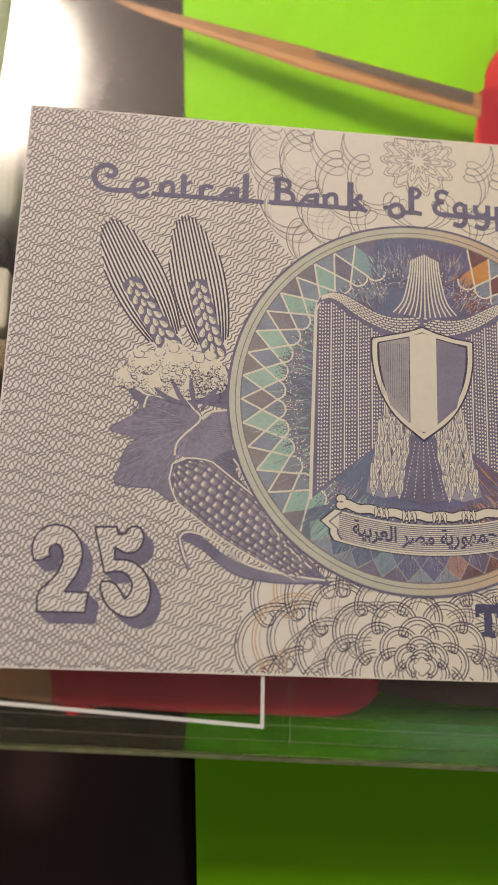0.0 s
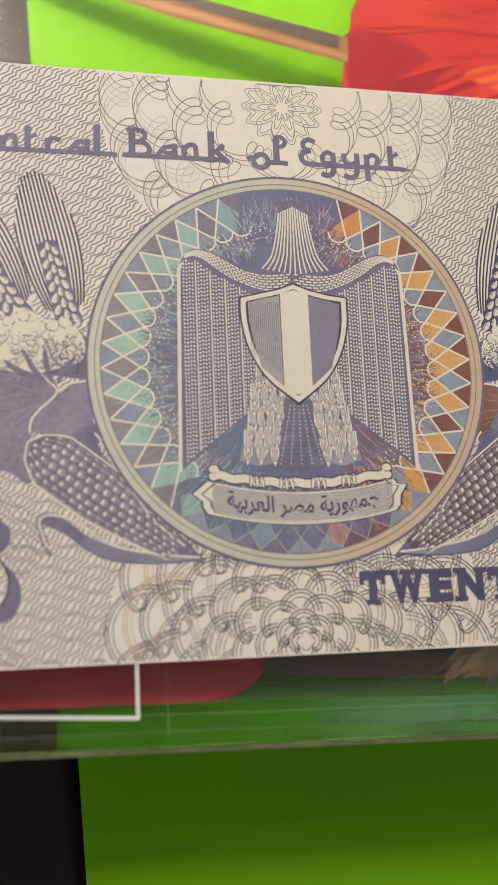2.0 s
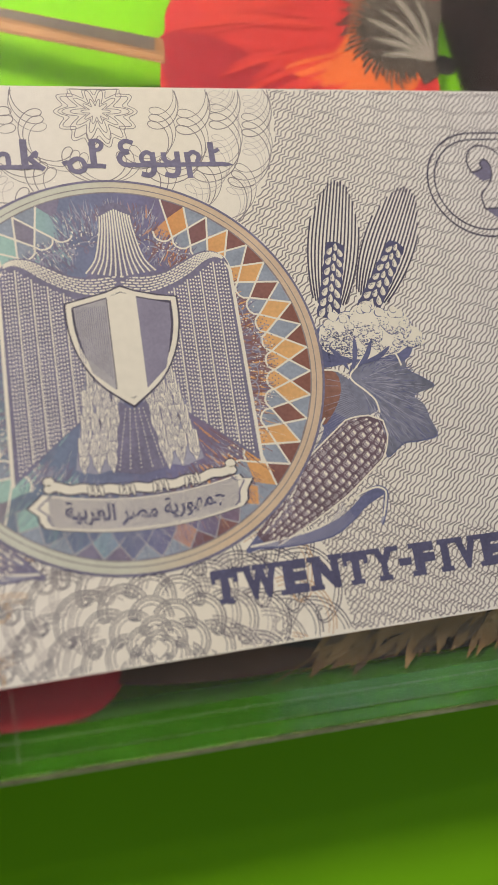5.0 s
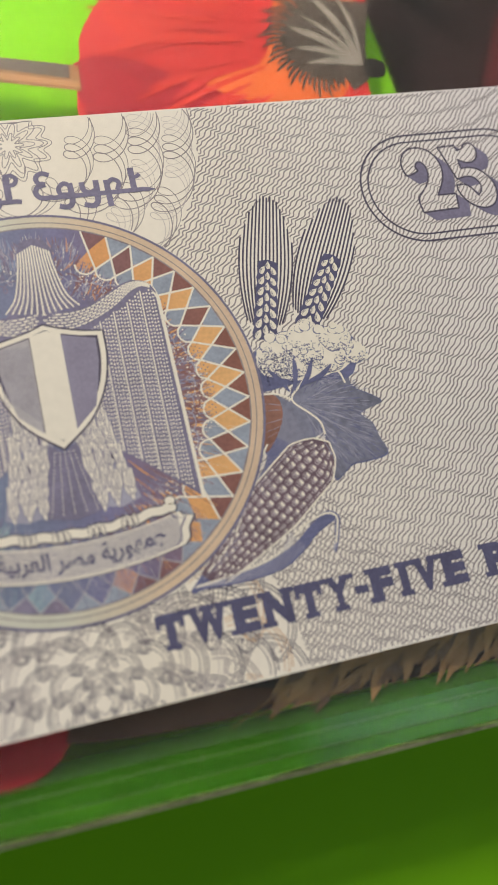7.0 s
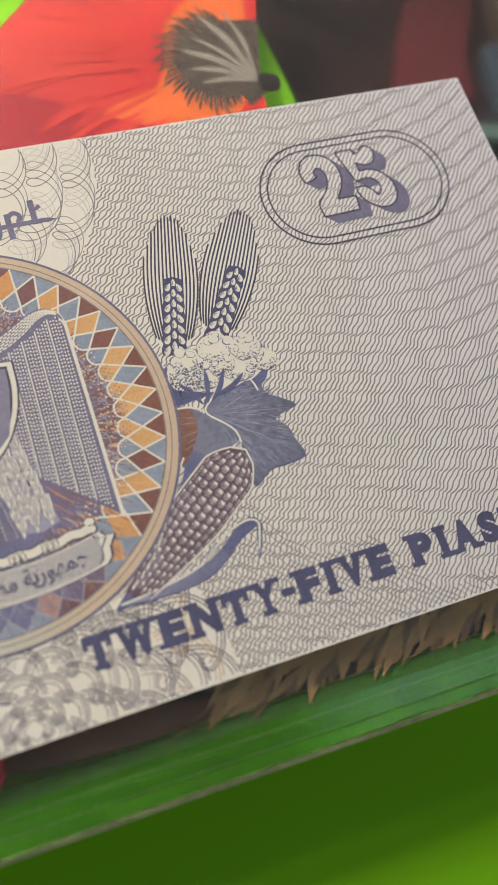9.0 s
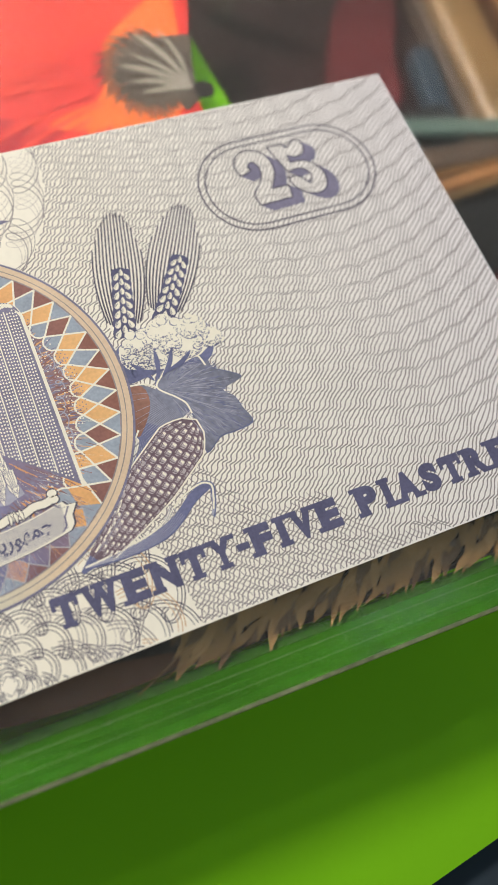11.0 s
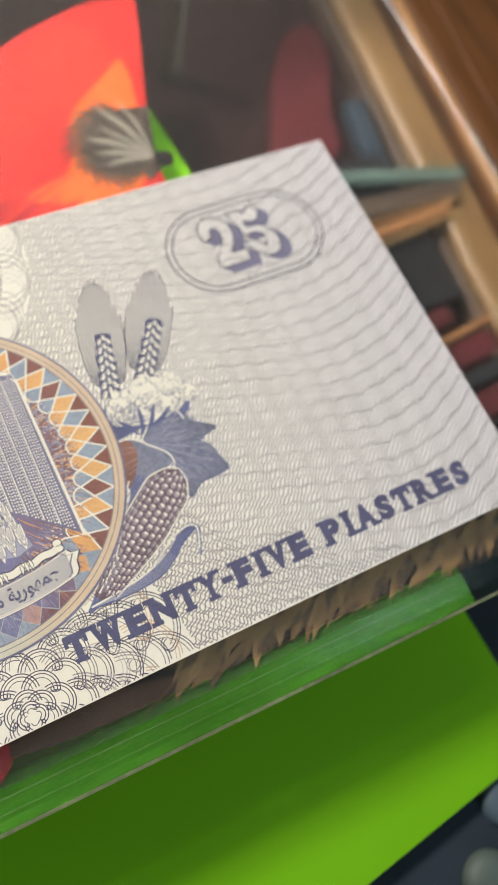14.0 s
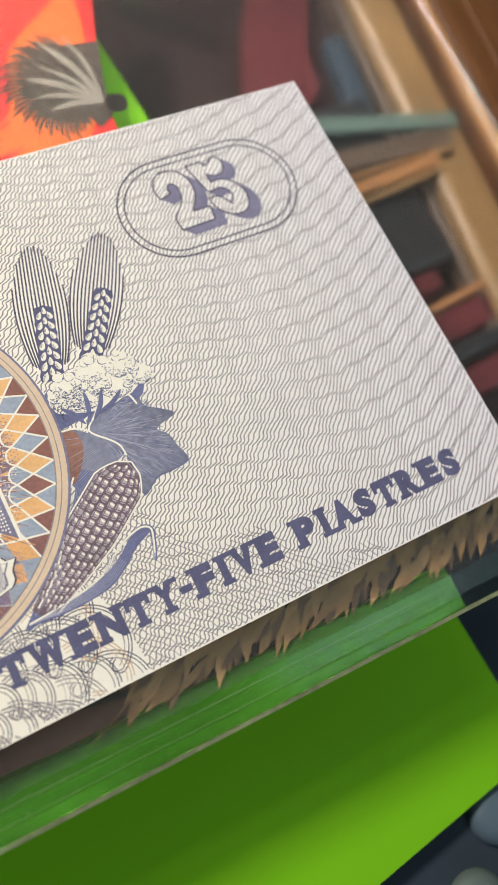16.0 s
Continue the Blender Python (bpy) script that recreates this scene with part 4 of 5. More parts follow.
bar = [(41.0 + 0.5 * k, 18.95 + 0.9 * arc(41.0 + 0.5 * k) + 0.14 * math.sin(k * 1.1)) for k in range(41)]
s, line = Sheet(), Sheet()
line.ribbon(bar, 1.25, ZS + 0.012)
s.ribbon(bar, 0.95, ZS + 0.016)
for x in (41.0, 61.2):
    for dy in (-0.35, 0.45):
        line.blob(x, 19.1 + arc(x) * 0.9 + dy, 0.72, 0.62, ZS + 0.0145)
        s.blob(x, 19.1 + arc(x) * 0.9 + dy, 0.58, 0.48, ZS + 0.0185)
for c in (45.9, 49.3, 53.0, 56.6):
    for j in (-1, 0, 1):
        x = c + j * 0.62
        y = 18.9 + arc(x)
        line.ribbon([(x - 0.1, y + 0.8), (x, y), (x + 0.12 * j, y - 0.95)], 0.62, ZS + 0.0195, taper=True)
        s.ribbon([(x - 0.1, y + 0.65), (x, y), (x + 0.12 * j, y - 0.75)], 0.40, ZS + 0.0225, taper=True)
part("perch", s, CREAM, note, "pale bar with claws over the banner", kind="stuff")
part("perch_outline", line, DARK, note, kind="stuff")


def bent(ob):
    for v in ob.data.vertices:
        v.co.y += arc(v.co.x / MM) * MM
    return ob


WORDS = "\ufe9f\ufee4\ufeec\ufeee\ufead\ufef3\ufe94 \ufee3\ufebc\ufeae \ufe8d\ufedf\ufecc\ufeae\ufe91\ufef4\ufe94"
bent(writing("banner_lettering", WORDS[::-1], LETTER, banner, 42.4, 14.95, 2.5, ZS + 0.024, 17.6, 0.02, label="violet words in Arabic script", edges=True))

# plants at either side of the medallion
def plant(flip):
    def at(pts):
        return [(101.3 - x, y) if flip else (x, y) for x, y in pts]

    dark = BLUE if flip else VIOLET
    soft = LEAF_BLUE if flip else LEAF_INK
    rnd = random.Random(3)
    # wheat ears: awns side by side, the spike of grains below
    for base, tip, half, spike_tip in (((20.0, 38.0), (11.1, 54.7), 3.35, (14.2, 46.9)), ((25.2, 37.4), (20.6, 56.0), 3.3, (22.5, 47.3))):
        ln = math.dist(base, tip)
        ux, uy = (tip[0] - base[0]) / ln, (tip[1] - base[1]) / ln

        def ear(t, o):
            return (base[0] + ux * ln * t - uy * o, base[1] + uy * ln * t + ux * o)

        def spread(t):
            """Half the fan's width along the ear: narrow at the foot, fullest in the middle."""
            grow = min(t / 0.55, 1.0)
            return half * (0.40 + 0.60 * grow * (2 - grow)) * (1 - 0.12 * max(t - 0.6, 0) / 0.4)

        s = Sheet()
        for k in range(-7, 8):
            f = k / 7
            t0, t1 = 0.02 + 0.10 * abs(f), 1 - 0.32 * abs(f) ** 2.6 + 0.012 * (k % 2)
            s.ribbon(at([ear(t, f * spread(t)) for t in [t0 + (t1 - t0) * j / 9 for j in range(10)]]), 0.215, Z5)
        part("awn_fan", s, DARK, note, "fan of dark wheat awns", kind="stuff")
        side = [(0.03, 1.0), (0.2, 1.0), (0.4, 1.0), (0.58, 1.0), (0.70, 0.98), (0.86, 0.74), (0.97, 0.3)]
        fan = [ear(t, g * spread(t)) for t, g in side] + [ear(t, -g * spread(t)) for t, g in side[::-1]]
        flat("awn_ground", PAPER, at(fan), Z4, note)
        sl = math.dist(base, spike_tip)
        sx, sy = (spike_tip[0] - base[0]) / sl, (spike_tip[1] - base[1]) / sl

        def on_spike(t, o):
            return (base[0] + sx * sl * t - sy * o, base[1] + sy * sl * t + sx * o)

        body = [on_spike(j / 14, 1.42 - 0.30 * j / 14 + 0.16 * (j % 2)) for j in range(15)]
        body.append(on_spike(1.03, 0.0))
        body += [on_spike(j / 14, -1.42 + 0.30 * j / 14 - 0.16 * (j % 2)) for j in range(14, -1, -1)]
        spike = flat("wheat_ear", LETTER if flip else dark, at(body), Z6, note)
        v = Sheet()
        for row in range(7):
            t = 0.05 + row * 0.138
            for col in (-1, 0, 1):
                gx, gy = on_spike(t + (0.066 if col == 0 else 0), col * (0.90 - 0.22 * t))
                a = math.atan2(sy, sx) - math.pi / 2 - col * 0.42
                big = (0.88 if col == 0 else 1.0) * (1.05 - 0.15 * t)

                def grain(p, q):
                    return (gx + big * (math.cos(a) * p - math.sin(a) * q), gy + big * (math.sin(a) * p + math.cos(a) * q))

                one = Sheet()
                one.poly(at([grain(p, q) for p, q in ((0, 0.82), (-0.30, 0.35), (-0.40, -0.10), (-0.28, -0.42), (0.0, -0.50), (0.24, -0.34), (0.33, 0.0), (0.24, 0.38))]), Z7 + 0.0004 * (col + 1))
                part("wheat_grain", one, CREAM, spike)
                for h in (0.05, 0.18):
                    v.ribbon(at([grain(h, -0.38), grain(h + 0.06, 0.05), grain(h - 0.04, 0.42)]), 0.075, Z8, taper=True)
        part("grain_hatching", v, LETTER if flip else dark, note, kind="stuff")
    # leaves
    leaf = [(13.2, 27.6), (14.6, 28.9), (16.2, 30.0), (16.4, 31.6), (17.8, 32.9), (19.8, 32.6), (21.9, 32.6), (23.2, 31.0), (23.8, 29.0), (22.0, 27.2), (21.0, 25.4), (20.7, 22.5), (20.9, 19.5), (18.6, 20.9), (16.6, 21.0), (14.1, 21.5), (14.6, 23.6), (15.0, 25.4), (16.0, 26.7)]
    flat("leaf_edge", dark, at([(17.9 + (x - 17.9) * 1.03, 26.6 + (y - 26.6) * 1.03) for x, y in leaf]), Z4 + 0.001, note, "", 4)
    flat("leaf", soft, at(leaf), Z5, note, "dark engraved leaf", 4)
    flat("leaf", soft, at([(23.7, 29.1), (26.0, 30.8), (28.4, 31.2), (27.6, 28), (28.3, 23.5), (29.6, 20.5), (26.5, 22.8), (22, 24.8), (20.8, 25.6), (22, 27.6)]), Z5 + 0.003, note, "", 3)
    s = Sheet()
    for pts in ([(16.9, 30.6), (17.4, 32.2), (18.9, 32.9), (21.0, 32.5), (22.4, 31.2), (23.8, 29.6), (22.0, 27.6), (21.1, 26.4), (20.9, 24.9)], [(23.8, 29.6), (25.4, 30.6), (28.2, 30.9)]):
        s.ribbon(at(smooth_path(pts, 5)), 0.24, Z7)
    if flip:
        flat("leaf_flush", RUST, at([(25.6, 30.4), (28.4, 31.0), (27.9, 27.5), (28.3, 24.0), (26.6, 25.6), (25.3, 28.0)]), Z5 + 0.006, note, "rust-coloured part of the leaf", 3)
    part("leaf_vein", s, CREAM, note, "pale vein")
    s = Sheet()
    for k in range(260):
        x, y = rnd.uniform(14.6, 22.5), rnd.uniform(21.2, 31.6)
        if x < 16 and y > 28.5 or x > 21 and y < 25.5 or x < 15.6 and y > 24.5 and y < 27.2 or y < 22 and x > 19.8:
            continue
        a = math.atan2(y - 29.4, x - 23.4) + rnd.uniform(-0.35, 0.35)
        d = rnd.uniform(0.4, 1.3)
        s.ribbon(at([(x, y), (x + d * 0.5 * math.cos(a), y + d * 0.5 * math.sin(a) + 0.05), (x + d * math.cos(a), y + d * math.sin(a))]), 0.09, Z6, taper=True)
    part("leaf_shading", s, dark, note, kind="stuff")
    s = Sheet()
    for tip in ((14.2, 27.6), (16.8, 31.2), (14.9, 22.2), (20.0, 20.6), (18.0, 24.5), (15.6, 25.2)):
        s.ribbon(at([(23.0, 29.0), lerp((23.0, 29.0), tip, 0.5), tip]), 0.10, Z6 + 0.001, taper=True)
    for k in range(26):
        f = k / 25
        p, q = lerp((24.2, 29.0), (21.4, 25.8), f), lerp((28.2, 30.4), (29.2, 21.4), f)
        s.ribbon(at([lerp(p, q, 0.12), lerp(p, q, rnd.uniform(0.4, 0.6)), lerp(p, q, rnd.uniform(0.75, 0.92))]), 0.07, Z6, taper=True)
    for k in range(10):
        f = k / 9
        s.ribbon(at(smooth_path([(27.0 + 1.6 * f, 23.2 + f), (30.0 + 1.2 * f, 18.4 + 1.4 * f), (34.0 + 0.6 * f, 14.0 + f), (38.4, 11.4)], 5)), 0.06, Z6, taper=True)
    for root, tip, broad in (((22.6, 29.2), (14.0, 28.0), 2.6), ((22.0, 28.0), (14.6, 22.4), 3.2), ((21.4, 26.6), (19.6, 21.0), 1.6), ((20.5, 31.8), (17.2, 31.2), 0.9)):
        dx, dy = tip[0] - root[0], tip[1] - root[1]
        d = math.hypot(dx, dy)
        for k in range(44):
            f, g = rnd.uniform(0.08, 0.82), rnd.uniform(-1, 1)
            o = g * broad * math.sin(math.pi * (0.12 + 0.8 * f))
            reach = rnd.uniform(0.10, 0.22)
            line = [(root[0] + dx * q - dy / d * o * w, root[1] + dy * q + dx / d * o * w) for q, w in ((f, 0.75), (f + reach * 0.5, 0.95), (f + reach, 1.06))]
            s.ribbon(at(line), rnd.uniform(0.05, 0.10), Z6 + 0.002, taper=True)
    part("leaf_hatching", s, MID, note, kind="stuff")
    # cotton boll
    flat("boll_shade", dark, at([(14.6, 35.0), (15.0, 32.6), (16.4, 31.2), (19, 31.4), (21, 31.6), (24, 31.4), (27.2, 31.2), (27.6, 33.6), (26.6, 36.4), (22, 38), (17, 37.4)]), Z5 + 0.006, note, "", 3)
    s, edge = Sheet(), Sheet()
    lobes = ((24.9, 34.2, 1.9), (14.9, 34.3, 1.7), (22.2, 34.0, 2.0), (18.2, 34.0, 2.1), (24.0, 36.2, 1.9), (16.6, 36.4, 2.0), (20.4, 37.1, 2.15), (20.2, 35.0, 1.7))
    dome = [(20.6 + 6.3 * math.cos(b) * (1 + rnd.uniform(-0.03, 0.03)), 35.0 + 3.3 * math.sin(b) * (1 + rnd.uniform(-0.05, 0.05))) for b in (2 * math.pi * j / 48 for j in range(48))]
    edge.poly(at([(20.6 + (x - 20.6) * 1.02, 35 + (y - 35) * 1.03) for x, y in dome]), Z7 - 0.0030)
    s.poly(at(dome), Z7 - 0.0014)
    for k, (lx, ly, lr) in enumerate(lobes):
        knob = []
        for j in range(40):
            b = 2 * math.pi * j / 40
            rr = lr * (0.93 + 0.07 * abs(math.sin(3.5 * b + k)) + rnd.uniform(-0.02, 0.02))
            knob.append((lx + rr * math.cos(b), ly + 0.86 * rr * math.sin(b)))
        edge.n = s.n = 0
        edge.poly(at([(lx + (x - lx) * 1.02, ly + (y - ly) * 1.02 - 0.05) for x, y in knob]), Z7 + 0.0018 * k)
        s.poly(at(knob), Z7 + 0.0018 * k + 0.0008)
    for k in range(46):
        lx, ly, lr = lobes[k % len(lobes)]
        b, r = rnd.uniform(0, 2 * math.pi), rnd.uniform(0.55, 1.0)
        (px, py), = at([(lx + lr * r * math.cos(b), ly + 0.86 * lr * r * math.sin(b))])
        rr = rnd.uniform(0.35, 0.75)
        edge.blob(px, py - 0.04, rr + 0.035, rr * 0.85 + 0.03, Z7 + 0.0150 + 0.00012 * k, 0, 11, 0.12)
        s.blob(px, py, rr, rr * 0.85, Z7 + 0.0150 + 0.00012 * k + 0.00006, 0, 11, 0.12)
    part("cotton_boll", s, CREAM, note, "cream cotton boll", kind="stuff")
    part("boll_outline", edge, dark, note, kind="stuff")
    s = Sheet()
    for k in range(560):
        lx, ly, lr = lobes[k % len(lobes)]
        b, r = rnd.gauss(-1.5, 1.0), 1 - 0.55 * rnd.random() ** 1.6
        x, y = lx + lr * r * math.cos(b), ly + 0.86 * lr * r * math.sin(b)
        if y < 36.6 or rnd.random() < 0.35:
            (px, py), = at([(x, y)])
            s.blob(px, py, rnd.uniform(0.05, 0.12), rnd.uniform(0.05, 0.10), Z8 + 0.024, n=5)
    for k in range(260):
        x, y = rnd.uniform(22.2, 26.6), rnd.uniform(31.6, 35.6)
        (px, py), = at([(x, y)])
        s.blob(px, py, rnd.uniform(0.06, 0.15), rnd.uniform(0.05, 0.10), Z8 + 0.024, n=5)
    part("boll_stipple", s, dark, note, kind="stuff")
    s = Sheet()
    for pts in ([(22.6, 30.8), (21.2, 32.2), (20.2, 34.2)], [(23.2, 30.6), (22.6, 32.8), (22.4, 34.6)], [(23.8, 30.6), (24.8, 32.4), (25.8, 33.6)], [(22.2, 31.2), (19.6, 32.0), (18.0, 33.2)]):
        s.ribbon(at(smooth_path(pts, 5)), 0.62, Z8 + 0.028, taper=True)
    part("boll_bract", s, dark, note, kind="stuff")
    # maize cob
    p0, p1 = (20.7, 23.9), (37.6, 11.2)
    ln = math.dist(p0, p1)
    ux, uy = (p1[0] - p0[0]) / ln, (p1[1] - p0[1]) / ln

    def cob(t, o):
        w = 3.2 * min(1, math.sqrt(max(t, 0) / 0.16)) * (1 if t < 0.45 else 1 - 0.62 * ((t - 0.45) / 0.55) ** 1.3)
        return (p0[0] + ux * ln * t - uy * o * w, p0[1] + uy * ln * t + ux * o * w)

    rim = [cob(t, 1) for t in [j / 24 for j in range(25)]] + [cob(t, -1) for t in [j / 24 for j in range(24, -1, -1)]]
    flat("husk", dark, at([(30.0, 26.5), (28.2, 23.5), (31.0, 20.0), (33.2, 16.6), (39.8, 10.6), (36.5, 11.2), (30.0, 15.0), (26.0, 20.6), (25.0, 24.4)]), Z5 + 0.004, note, "", 3)
    flat("husk", dark, at([(22.0, 15.2), (23.0, 15.9), (25.2, 15.0), (27.6, 13.2), (31.0, 12.0), (35.0, 11.4), (39.6, 10.7), (34.5, 10.3), (29.5, 10.8), (26.8, 12.2), (24.6, 13.9)]), Z5 + 0.006, note, "dark maize husk", 3)
    s = Sheet()
    s.ribbon(at(smooth_path([(26.2, 14.9), (23.4, 15.9), (22.1, 15.4), (22.3, 14.0), (22.9, 12.2), (23.2, 11.4)], 6)), 0.62, Z6, taper=True)
    part("husk_outline", s, dark, note)
    s = Sheet()
    s.ribbon(at(smooth_path([(39.2, 10.9), (33.8, 11.5), (29.5, 12.6), (26.2, 14.9), (23.4, 15.9), (22.1, 15.4), (22.3, 14.0), (22.9, 12.4)], 6)), 0.24, Z7)
    s.ribbon(at(smooth_path([(27.9, 24.9), (29.6, 22.6), (31.6, 19.0), (34.2, 15.2), (37.6, 12.2)], 6)), 0.22, Z7)
    part("husk_edge", s, CREAM, note)
    s = Sheet()
    s.ribbon(at(smooth_path([(22.5, 14.2), (22.5, 13.2), (23.3, 11.7)], 5)), 0.3, Z6)
    for j in range(9):
        s.ribbon(at(smooth_path([(38.8, 10.8), (34, 10.55 + 0.12 * j), (29.5, 11.1 + 0.2 * j), (26.4 + 0.15 * j, 12.8 + 0.22 * j)], 5)), 0.06, Z7)
    part("husk_hatching", s, MID, note, kind="stuff")
    maize = flat("cob", MAIZE_INK if flip else dark, at(rim), Z6, note, "dark maize cob")
    s = Sheet()
    s.ribbon(at(rim[:24]), 0.2, Z7)
    s.ribbon(at(rim[26:]), 0.2, Z7)
    part("cob_edge", s, CREAM, note)
    s, v = Sheet(), Sheet()
    for col in range(8):
        turn0, turn1 = (-1.35 + 2.7 * (col + g) / 8 for g in (0.11, 0.89))
        o0, o1 = math.sin(turn0) / math.sin(1.35) * 0.95, math.sin(turn1) / math.sin(1.35) * 0.95
        for row in range(17):
            t = 0.05 + 0.0545 * (row + 0.35 * (col % 2)) + 0.06 * abs((col - 3.5) / 3.5) ** 2
            if t > 0.95:
                continue
            dt = 0.0222
            q = [cob(t - dt * 0.7, o0), cob(t + dt * 0.6, o0), cob(t + dt, lerp((o0, 0), (o1, 0), 0.3)[0]), cob(t + dt, lerp((o0, 0), (o1, 0), 0.7)[0]), cob(t + dt * 0.6, o1), cob(t - dt * 0.7, o1), cob(t - dt, lerp((o0, 0), (o1, 0), 0.7)[0]), cob(t - dt, lerp((o0, 0), (o1, 0), 0.3)[0])]
            one = Sheet()
            one.poly(at(q), Z7)
            part("maize_grain", one, KERNEL, maize)
            m0, m1 = lerp((o0, 0), (o1, 0), 0.12)[0], lerp((o0, 0), (o1, 0), rnd.uniform(0.6, 0.85))[0]
            if abs(col - 3.2) < rnd.uniform(1.5, 4.5):
                s.poly(at([cob(t - dt * 0.8, m0), cob(t + dt * rnd.uniform(-0.4, 0.1), m0), cob(t - dt * 0.3, m1), cob(t - dt * 0.75, m1)]), Z8 - 0.002)
            v.ribbon(at([cob(t + dt * 0.45, o0), cob(t + dt * 0.7, o1)]), 0.10, Z8)
            v.ribbon(at([cob(t - dt * 0.6, lerp((o0, 0), (o1, 0), 0.85)[0]), cob(t + dt * 0.6, lerp((o0, 0), (o1, 0), 0.8)[0])]), 0.09, Z8)
    part("grain_light", s, CREAM, note, "pale lights on the grains", kind="stuff")
    part("grain_hatching", v, MAIZE_INK if flip else dark, note, kind="stuff")


plant(False)
plant(True)

# numerals with their cast block
TWO = [(0, 0), (168, 3), (176, 68), (90, 69), (108, 96), (128, 124), (144, 165), (145, 205), (132, 243), (105, 275), (67, 291), (25, 292), (-10, 276), (-34, 243), (-40, 208), (-28, 168), (2, 172), (31, 187), (22, 205), (34, 225), (55, 227), (73, 205), (76, 170), (62, 132), (35, 100), (-8, 63)]
FIVE = [(-1, 268), (73, 271), (80, 247), (105, 251), (116, 272), (140, 276), (159, 267), (169, 235), (152, 197), (112, 185), (71, 206), (73, 166), (124, 168), (174, 139), (203, 84), (196, 25), (161, -11), (109, -13), (55, 20), (30, 72), (33, 96), (70, 98), (95, 76), (114, 44), (134, 62), (139, 92), (121, 122), (87, 132), (42, 122)]


def numeral(shape, x, y, w, h, depth):
    """A fat numeral with its dark outline and its block running down to the right."""
    x0, x1 = min(p[0] for p in shape), max(p[0] for p in shape)
    y0, y1 = min(p[1] for p in shape), max(p[1] for p in shape)
    crisp = []
    for k, (a, b) in enumerate(shape):
        p, q = shape[k - 1], shape[(k + 1) % len(shape)]
        u, v = (a - p[0], b - p[1]), (q[0] - a, q[1] - b)
        turn = abs(math.atan2(u[0] * v[1] - u[1] * v[0], u[0] * v[0] + u[1] * v[1]))
        crisp += [lerp((a, b), p, 0.07), (a, b), lerp((a, b), q, 0.07)] if turn > 1.05 else [(a, b)]
    pts = [(x + (a - x0) / (x1 - x0) * w, y + (b - y0) / (y1 - y0) * h) for a, b in crisp]
    for again in range(2):
        pts = [lerp(pts[k], pts[(k + 1) % len(pts)], f) for k in range(len(pts)) for f in (0.25, 0.75)]
    n = len(pts)
    s = Sheet()
    s.v = [(a, b, Z5 + 0.006) for a, b in pts] + [(a + depth, b - depth * 0.95, Z5) for a, b in pts]
    s.f = [(k, (k + 1) % n, (k + 1) % n + n, k + n) for k in range(n)] + [tuple(range(n, 2 * n))]
    part("numeral_block", s, VIOLET, note, "violet block shadow")
    ob = flat("numeral", PAPER, pts, Z6 + 0.003, note, "pale numeral with a violet block shadow")
    s = Sheet()
    s.ribbon(pts, 0.24, Z7 + 0.004, closed=True)
    part("numeral_outline", s, DARK, note)
    tree = BVHTree.FromPolygons([v.co for v in ob.data.vertices], [p.vertices for p in ob.data.polygons])

    def on_face(px, py):
        return x - 1 < px < x + w + 1 and y - 1 < py < y + h + 1 and tree.ray_cast(Vector((px * MM, py * MM, 0.01)), Vector((0, 0, -1)))[0] is not None

    part("numeral_line", wavy(43, 0.50, 0.15, on_face, 0.14, Z8), GREYINK, note, kind="stuff")


numeral(TWO, 5.2, 6.2, 6.8, 9.9, 1.3)
numeral(FIVE, 12.2, 5.9, 6.9, 10.4, 1.3)
numeral(TWO, 99.7, 51.5, 6.5, 9.5, 1.4)
numeral(FIVE, 105.6, 51.2, 6.6, 9.8, 1.4)
s = Sheet()
for half, w in ((7.75, 0.24), (6.75, 0.22)):
    span = 13.4 - 7.75
    run = [(106.8 + span + half * math.cos(t), 55.2 + half * math.sin(t)) for t in [-math.pi / 2 + math.pi * j / 40 for j in range(41)]]
    run += [(106.8 - span + half * math.cos(t), 55.2 + half * math.sin(t)) for t in [math.pi / 2 + math.pi * j / 40 for j in range(41)]]
    s.ribbon(run, w, Z5, closed=True)
part("numeral_oval", s, DARK, note, "double oval line round the numeral")

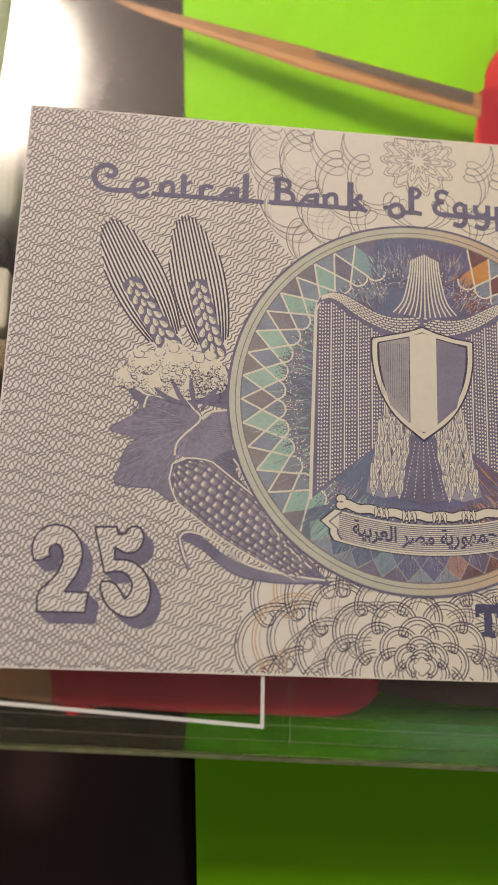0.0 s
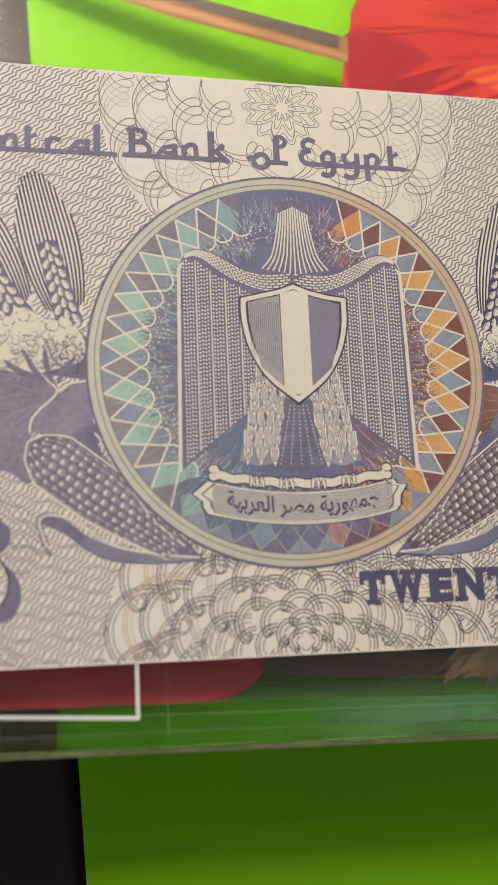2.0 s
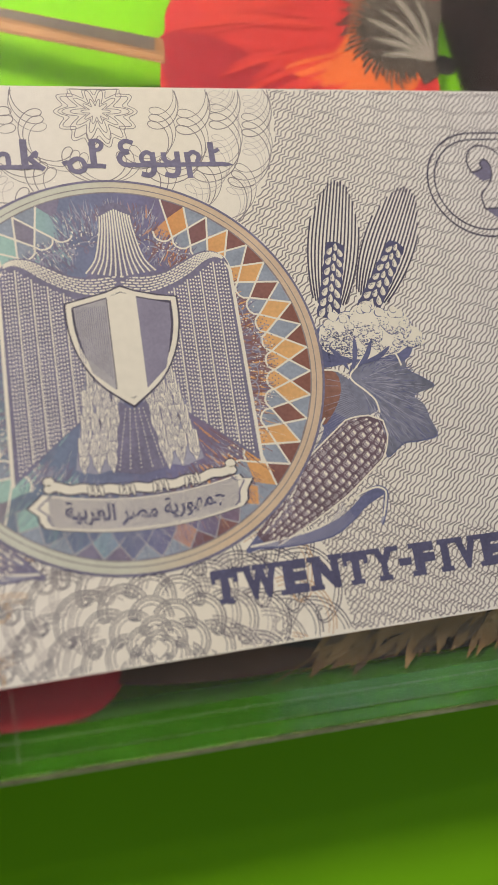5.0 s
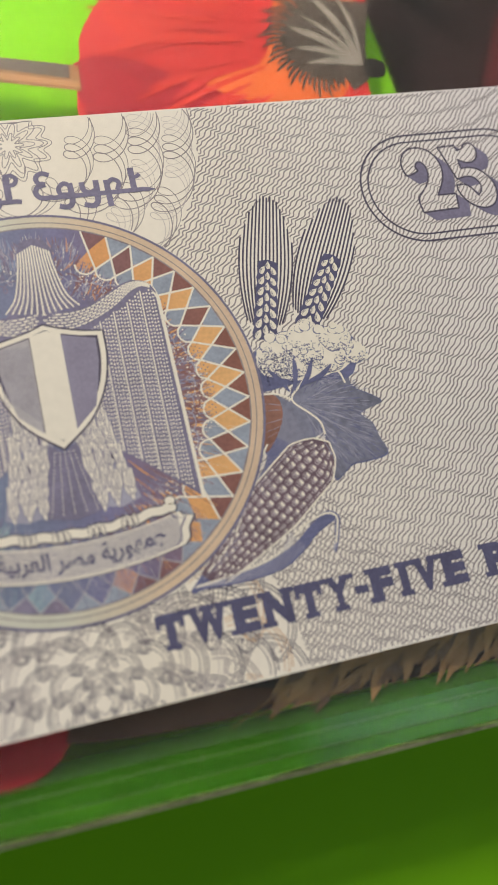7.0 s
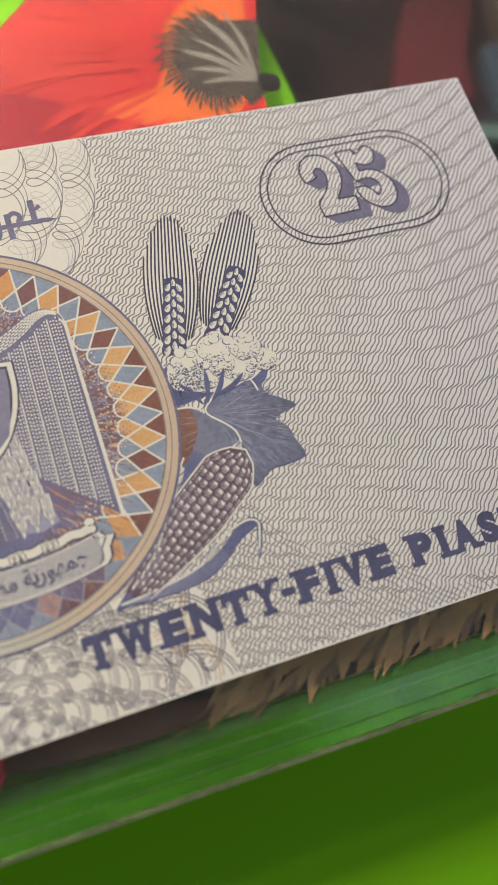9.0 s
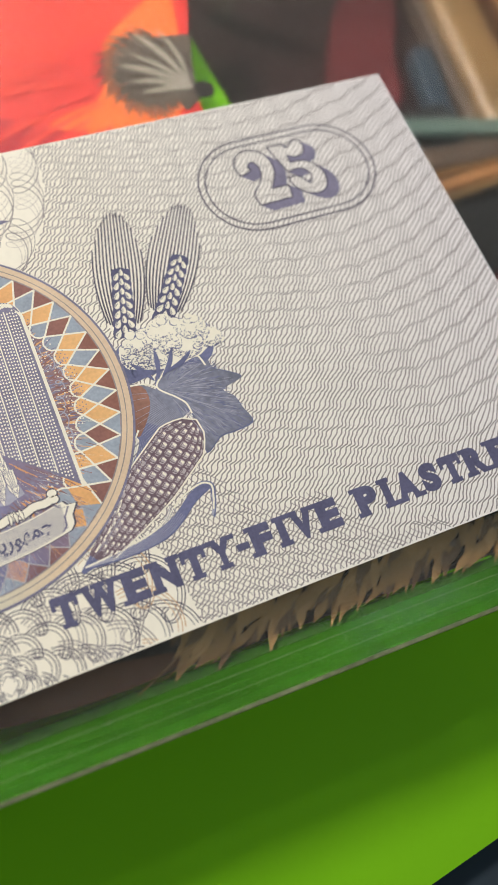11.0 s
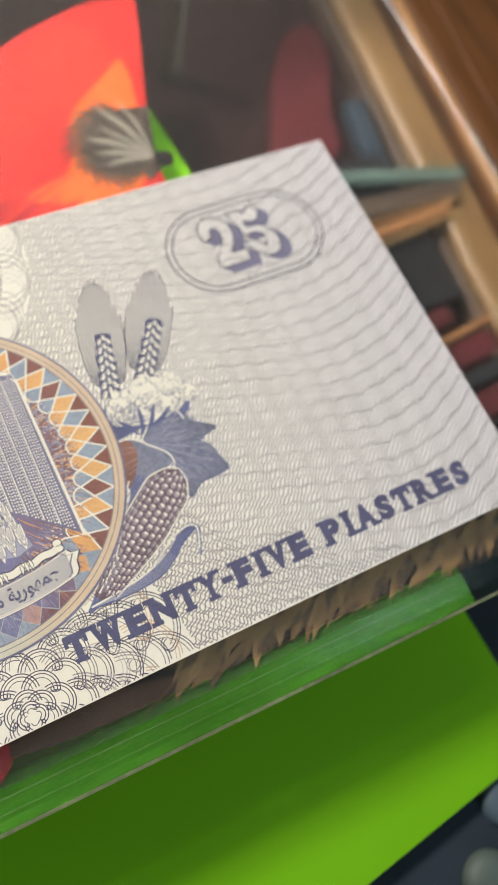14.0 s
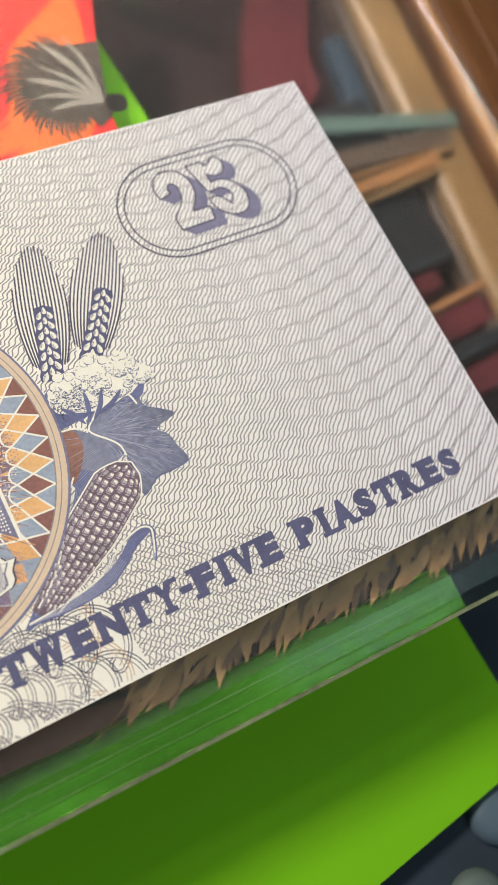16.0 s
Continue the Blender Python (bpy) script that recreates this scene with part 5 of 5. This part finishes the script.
# lettering
GLYPHS = {
    "C": [(0.62, [(1.75, 2.35), (2.35, 2.05), (2.95, 2.55), (2.65, 3.3), (1.7, 3.6), (0.7, 3.1), (0.3, 2.0), (0.7, 0.9), (1.7, 0.25), (3.2, 0.15), (5.2, 0.3)])],
    "e": [(0.55, [(0.0, 0.35), (1.0, 0.55), (1.9, 1.0), (1.75, 1.75), (1.0, 1.95), (0.3, 1.35), (0.3, 0.2), (0.9, -0.45), (1.7, -0.3), (2.2, 0.1)])],
    "n": [(0.62, [(0.1, 0.0), (0.1, 1.75)]), (0.55, [(0.1, 1.15), (0.7, 1.75), (1.45, 1.6), (1.55, 0.0)])],
    "t": [(0.66, [(0.5, 0.0), (0.5, 3.1)]), (0.45, [(0.3, 2.1), (0.9, 1.8), (1.5, 2.15)])],
    "r": [(0.62, [(0.2, 0.0), (0.2, 1.7)]), (0.52, [(0.2, 1.0), (0.8, 1.7), (1.7, 1.45)])],
    "a": [(0.5, [(0.0, 0.15), (0.45, 0.85), (1.1, 1.35), (2.0, 1.45)]), (0.42, [(0.5, 0.85), (1.0, 0.62), (2.0, 0.62)]), (0.62, [(2.05, 1.85), (2.05, 0.0)])],
    "l": [(0.74, [(0.3, 0.0), (0.3, 3.75)])],
    "B": [(0.72, [(0.55, 0.0), (0.55, 3.3)]), (0.5, [(-0.1, 3.3), (1.2, 3.45), (2.05, 3.0), (1.9, 2.15), (0.8, 1.8)]), (0.55, [(0.8, 1.8), (2.0, 1.7), (2.6, 1.0), (2.2, 0.2), (0.0, 0.1)])],
    "k": [(0.74, [(0.3, 0.0), (0.3, 3.75)]), (0.5, [(0.3, 0.9), (1.0, 1.2), (1.7, 1.95), (1.5, 1.2)]), (0.6, [(0.9, 1.1), (1.6, 0.4), (2.5, -0.35)])],
    "o": [(0.52, [(-1.7, 0.3), (-1.2, 0.55), (-0.6, 0.4)]), (0.55, [(0.9, 0.1), (0.6, 0.85), (-0.2, 1.0), (-0.85, 0.4), (-0.75, -0.4), (0.0, -0.75), (0.75, -0.45), (0.9, 0.1)])],
    "f": [(0.72, [(0.3, 0.0), (0.3, 3.3)]), (0.48, [(0.0, 3.3), (0.9, 3.5), (1.45, 2.95), (1.1, 2.3), (0.4, 2.2)])],
    "E": [(0.55, [(1.9, 3.1), (1.0, 3.4), (0.35, 2.9), (0.5, 2.15), (1.3, 1.9)]), (0.58, [(1.3, 1.9), (0.35, 1.6), (0.05, 0.8), (0.6, 0.15), (2.0, 0.1)])],
    "g": [(0.52, [(1.6, 1.4), (0.9, 1.8), (0.25, 1.2), (0.4, 0.4), (1.3, 0.3)]), (0.62, [(1.6, 1.8), (1.6, -0.6), (1.0, -1.35), (0.0, -1.15)])],
    "y": [(0.58, [(0.0, 1.75), (0.1, 0.7), (0.8, 0.25), (1.6, 0.6)]), (0.62, [(1.7, 1.85), (1.6, -0.7), (1.0, -1.5), (-0.1, -1.25)])],
    "p": [(0.64, [(0.15, 1.75), (0.2, -1.85)]), (0.52, [(0.2, 1.2), (0.9, 1.75), (1.6, 1.25), (1.3, 0.3)])],
}
BASE = 58.85
for c, x in (("C", 8.5), ("e", 13.6), ("n", 17.3), ("t", 19.7), ("r", 22.3), ("a", 25.0), ("l", 27.9), ("B", 31.8), ("a", 35.4), ("n", 38.5), ("k", 41.6), ("o", 48.0), ("f", 49.7), ("E", 53.1), ("g", 55.6), ("y", 58.6), ("p", 61.4), ("t", 64.2)):
    s = Sheet()
    for w, pts in GLYPHS[c]:
        s.ribbon([(x + a, BASE + b) for a, b in (smooth_path(pts, 6) if len(pts) > 2 else pts)], w * 1.12, Z6)
    part("lettering", s, VIOLET, note, "violet penned letter")
s = Sheet()
for x0, x1 in ((16.2, 30.6), (31.2, 43.6), (48.8, 51.4), (54.6, 66.4)):
    s.ribbon([(x0, BASE + 0.1), (x0 + 0.5, BASE + 0.02), (x1 - 0.6, BASE + 0.02), (x1, BASE - 0.08)], 0.60, Z6 + 0.003)
s.ribbon([(66.0, BASE), (66.5, BASE - 0.05), (67.2, BASE - 0.1)], 0.5, Z6 + 0.003, taper=True)
part("lettering_foot", s, VIOLET, note, "violet line joining the letters")
WIDE = {"W": 1.35, "N": 1.1, "I": 0.6, "-": 0.5, " ": 0.55, "F": 0.95, "A": 1.05, "R": 1.05, "S": 0.9}
FEET = {"T": ((0.5, 0),), "W": ((0.06, 1), (0.5, 1), (0.94, 1)), "E": ((0.12, 0), (0.12, 1)), "N": ((0.1, 0), (0.1, 1), (0.9, 1)), "Y": ((0.5, 0), (0.1, 1), (0.9, 1)), "F": ((0.14, 0), (0.12, 1)), "I": ((0.5, 0), (0.5, 1)), "V": ((0.1, 1), (0.9, 1)), "P": ((0.15, 0), (0.12, 1)), "A": ((0.08, 0), (0.92, 0)), "R": ((0.14, 0), (0.12, 1), (0.9, 0)), "S": (), "-": (), " ": ()}
WORDING = "TWENTY-FIVE PIASTRES"
unit = 63.9 / sum(WIDE.get(c, 1.0) for c in WORDING)
x, serifs = 56.9, Sheet()
for c in WORDING:
    cell = unit * WIDE.get(c, 1.0)
    if c == "-":
        serifs.ribbon([(x + 0.1, 6.9), (x + cell - 0.05, 6.9)], 0.85, Z6)
    elif c != " ":
        w = cell - 0.62
        writing("lettering", c, LETTER, note, x + 0.3 if c != "I" else x + cell / 2 - 0.5, 5.1, 3.75, Z6, w if c != "I" else 1.0, 0.07, edges=True)
        for fx, up in FEET[c]:
            cx0 = x + 0.3 + fx * w
            serifs.ribbon([(cx0 - 0.82, 5.1 + 0.28 + up * 3.19), (cx0 + 0.82, 5.1 + 0.28 + up * 3.19)], 0.58, Z6 + 0.003)
        if c == "T":
            for fx in (0.05, 0.95):
                serifs.ribbon([(x + 0.3 + fx * w, 7.3), (x + 0.3 + fx * w, 8.7)], 0.5, Z6 + 0.003)
    x += cell
part("serif", serifs, LETTER, note, kind="stuff")
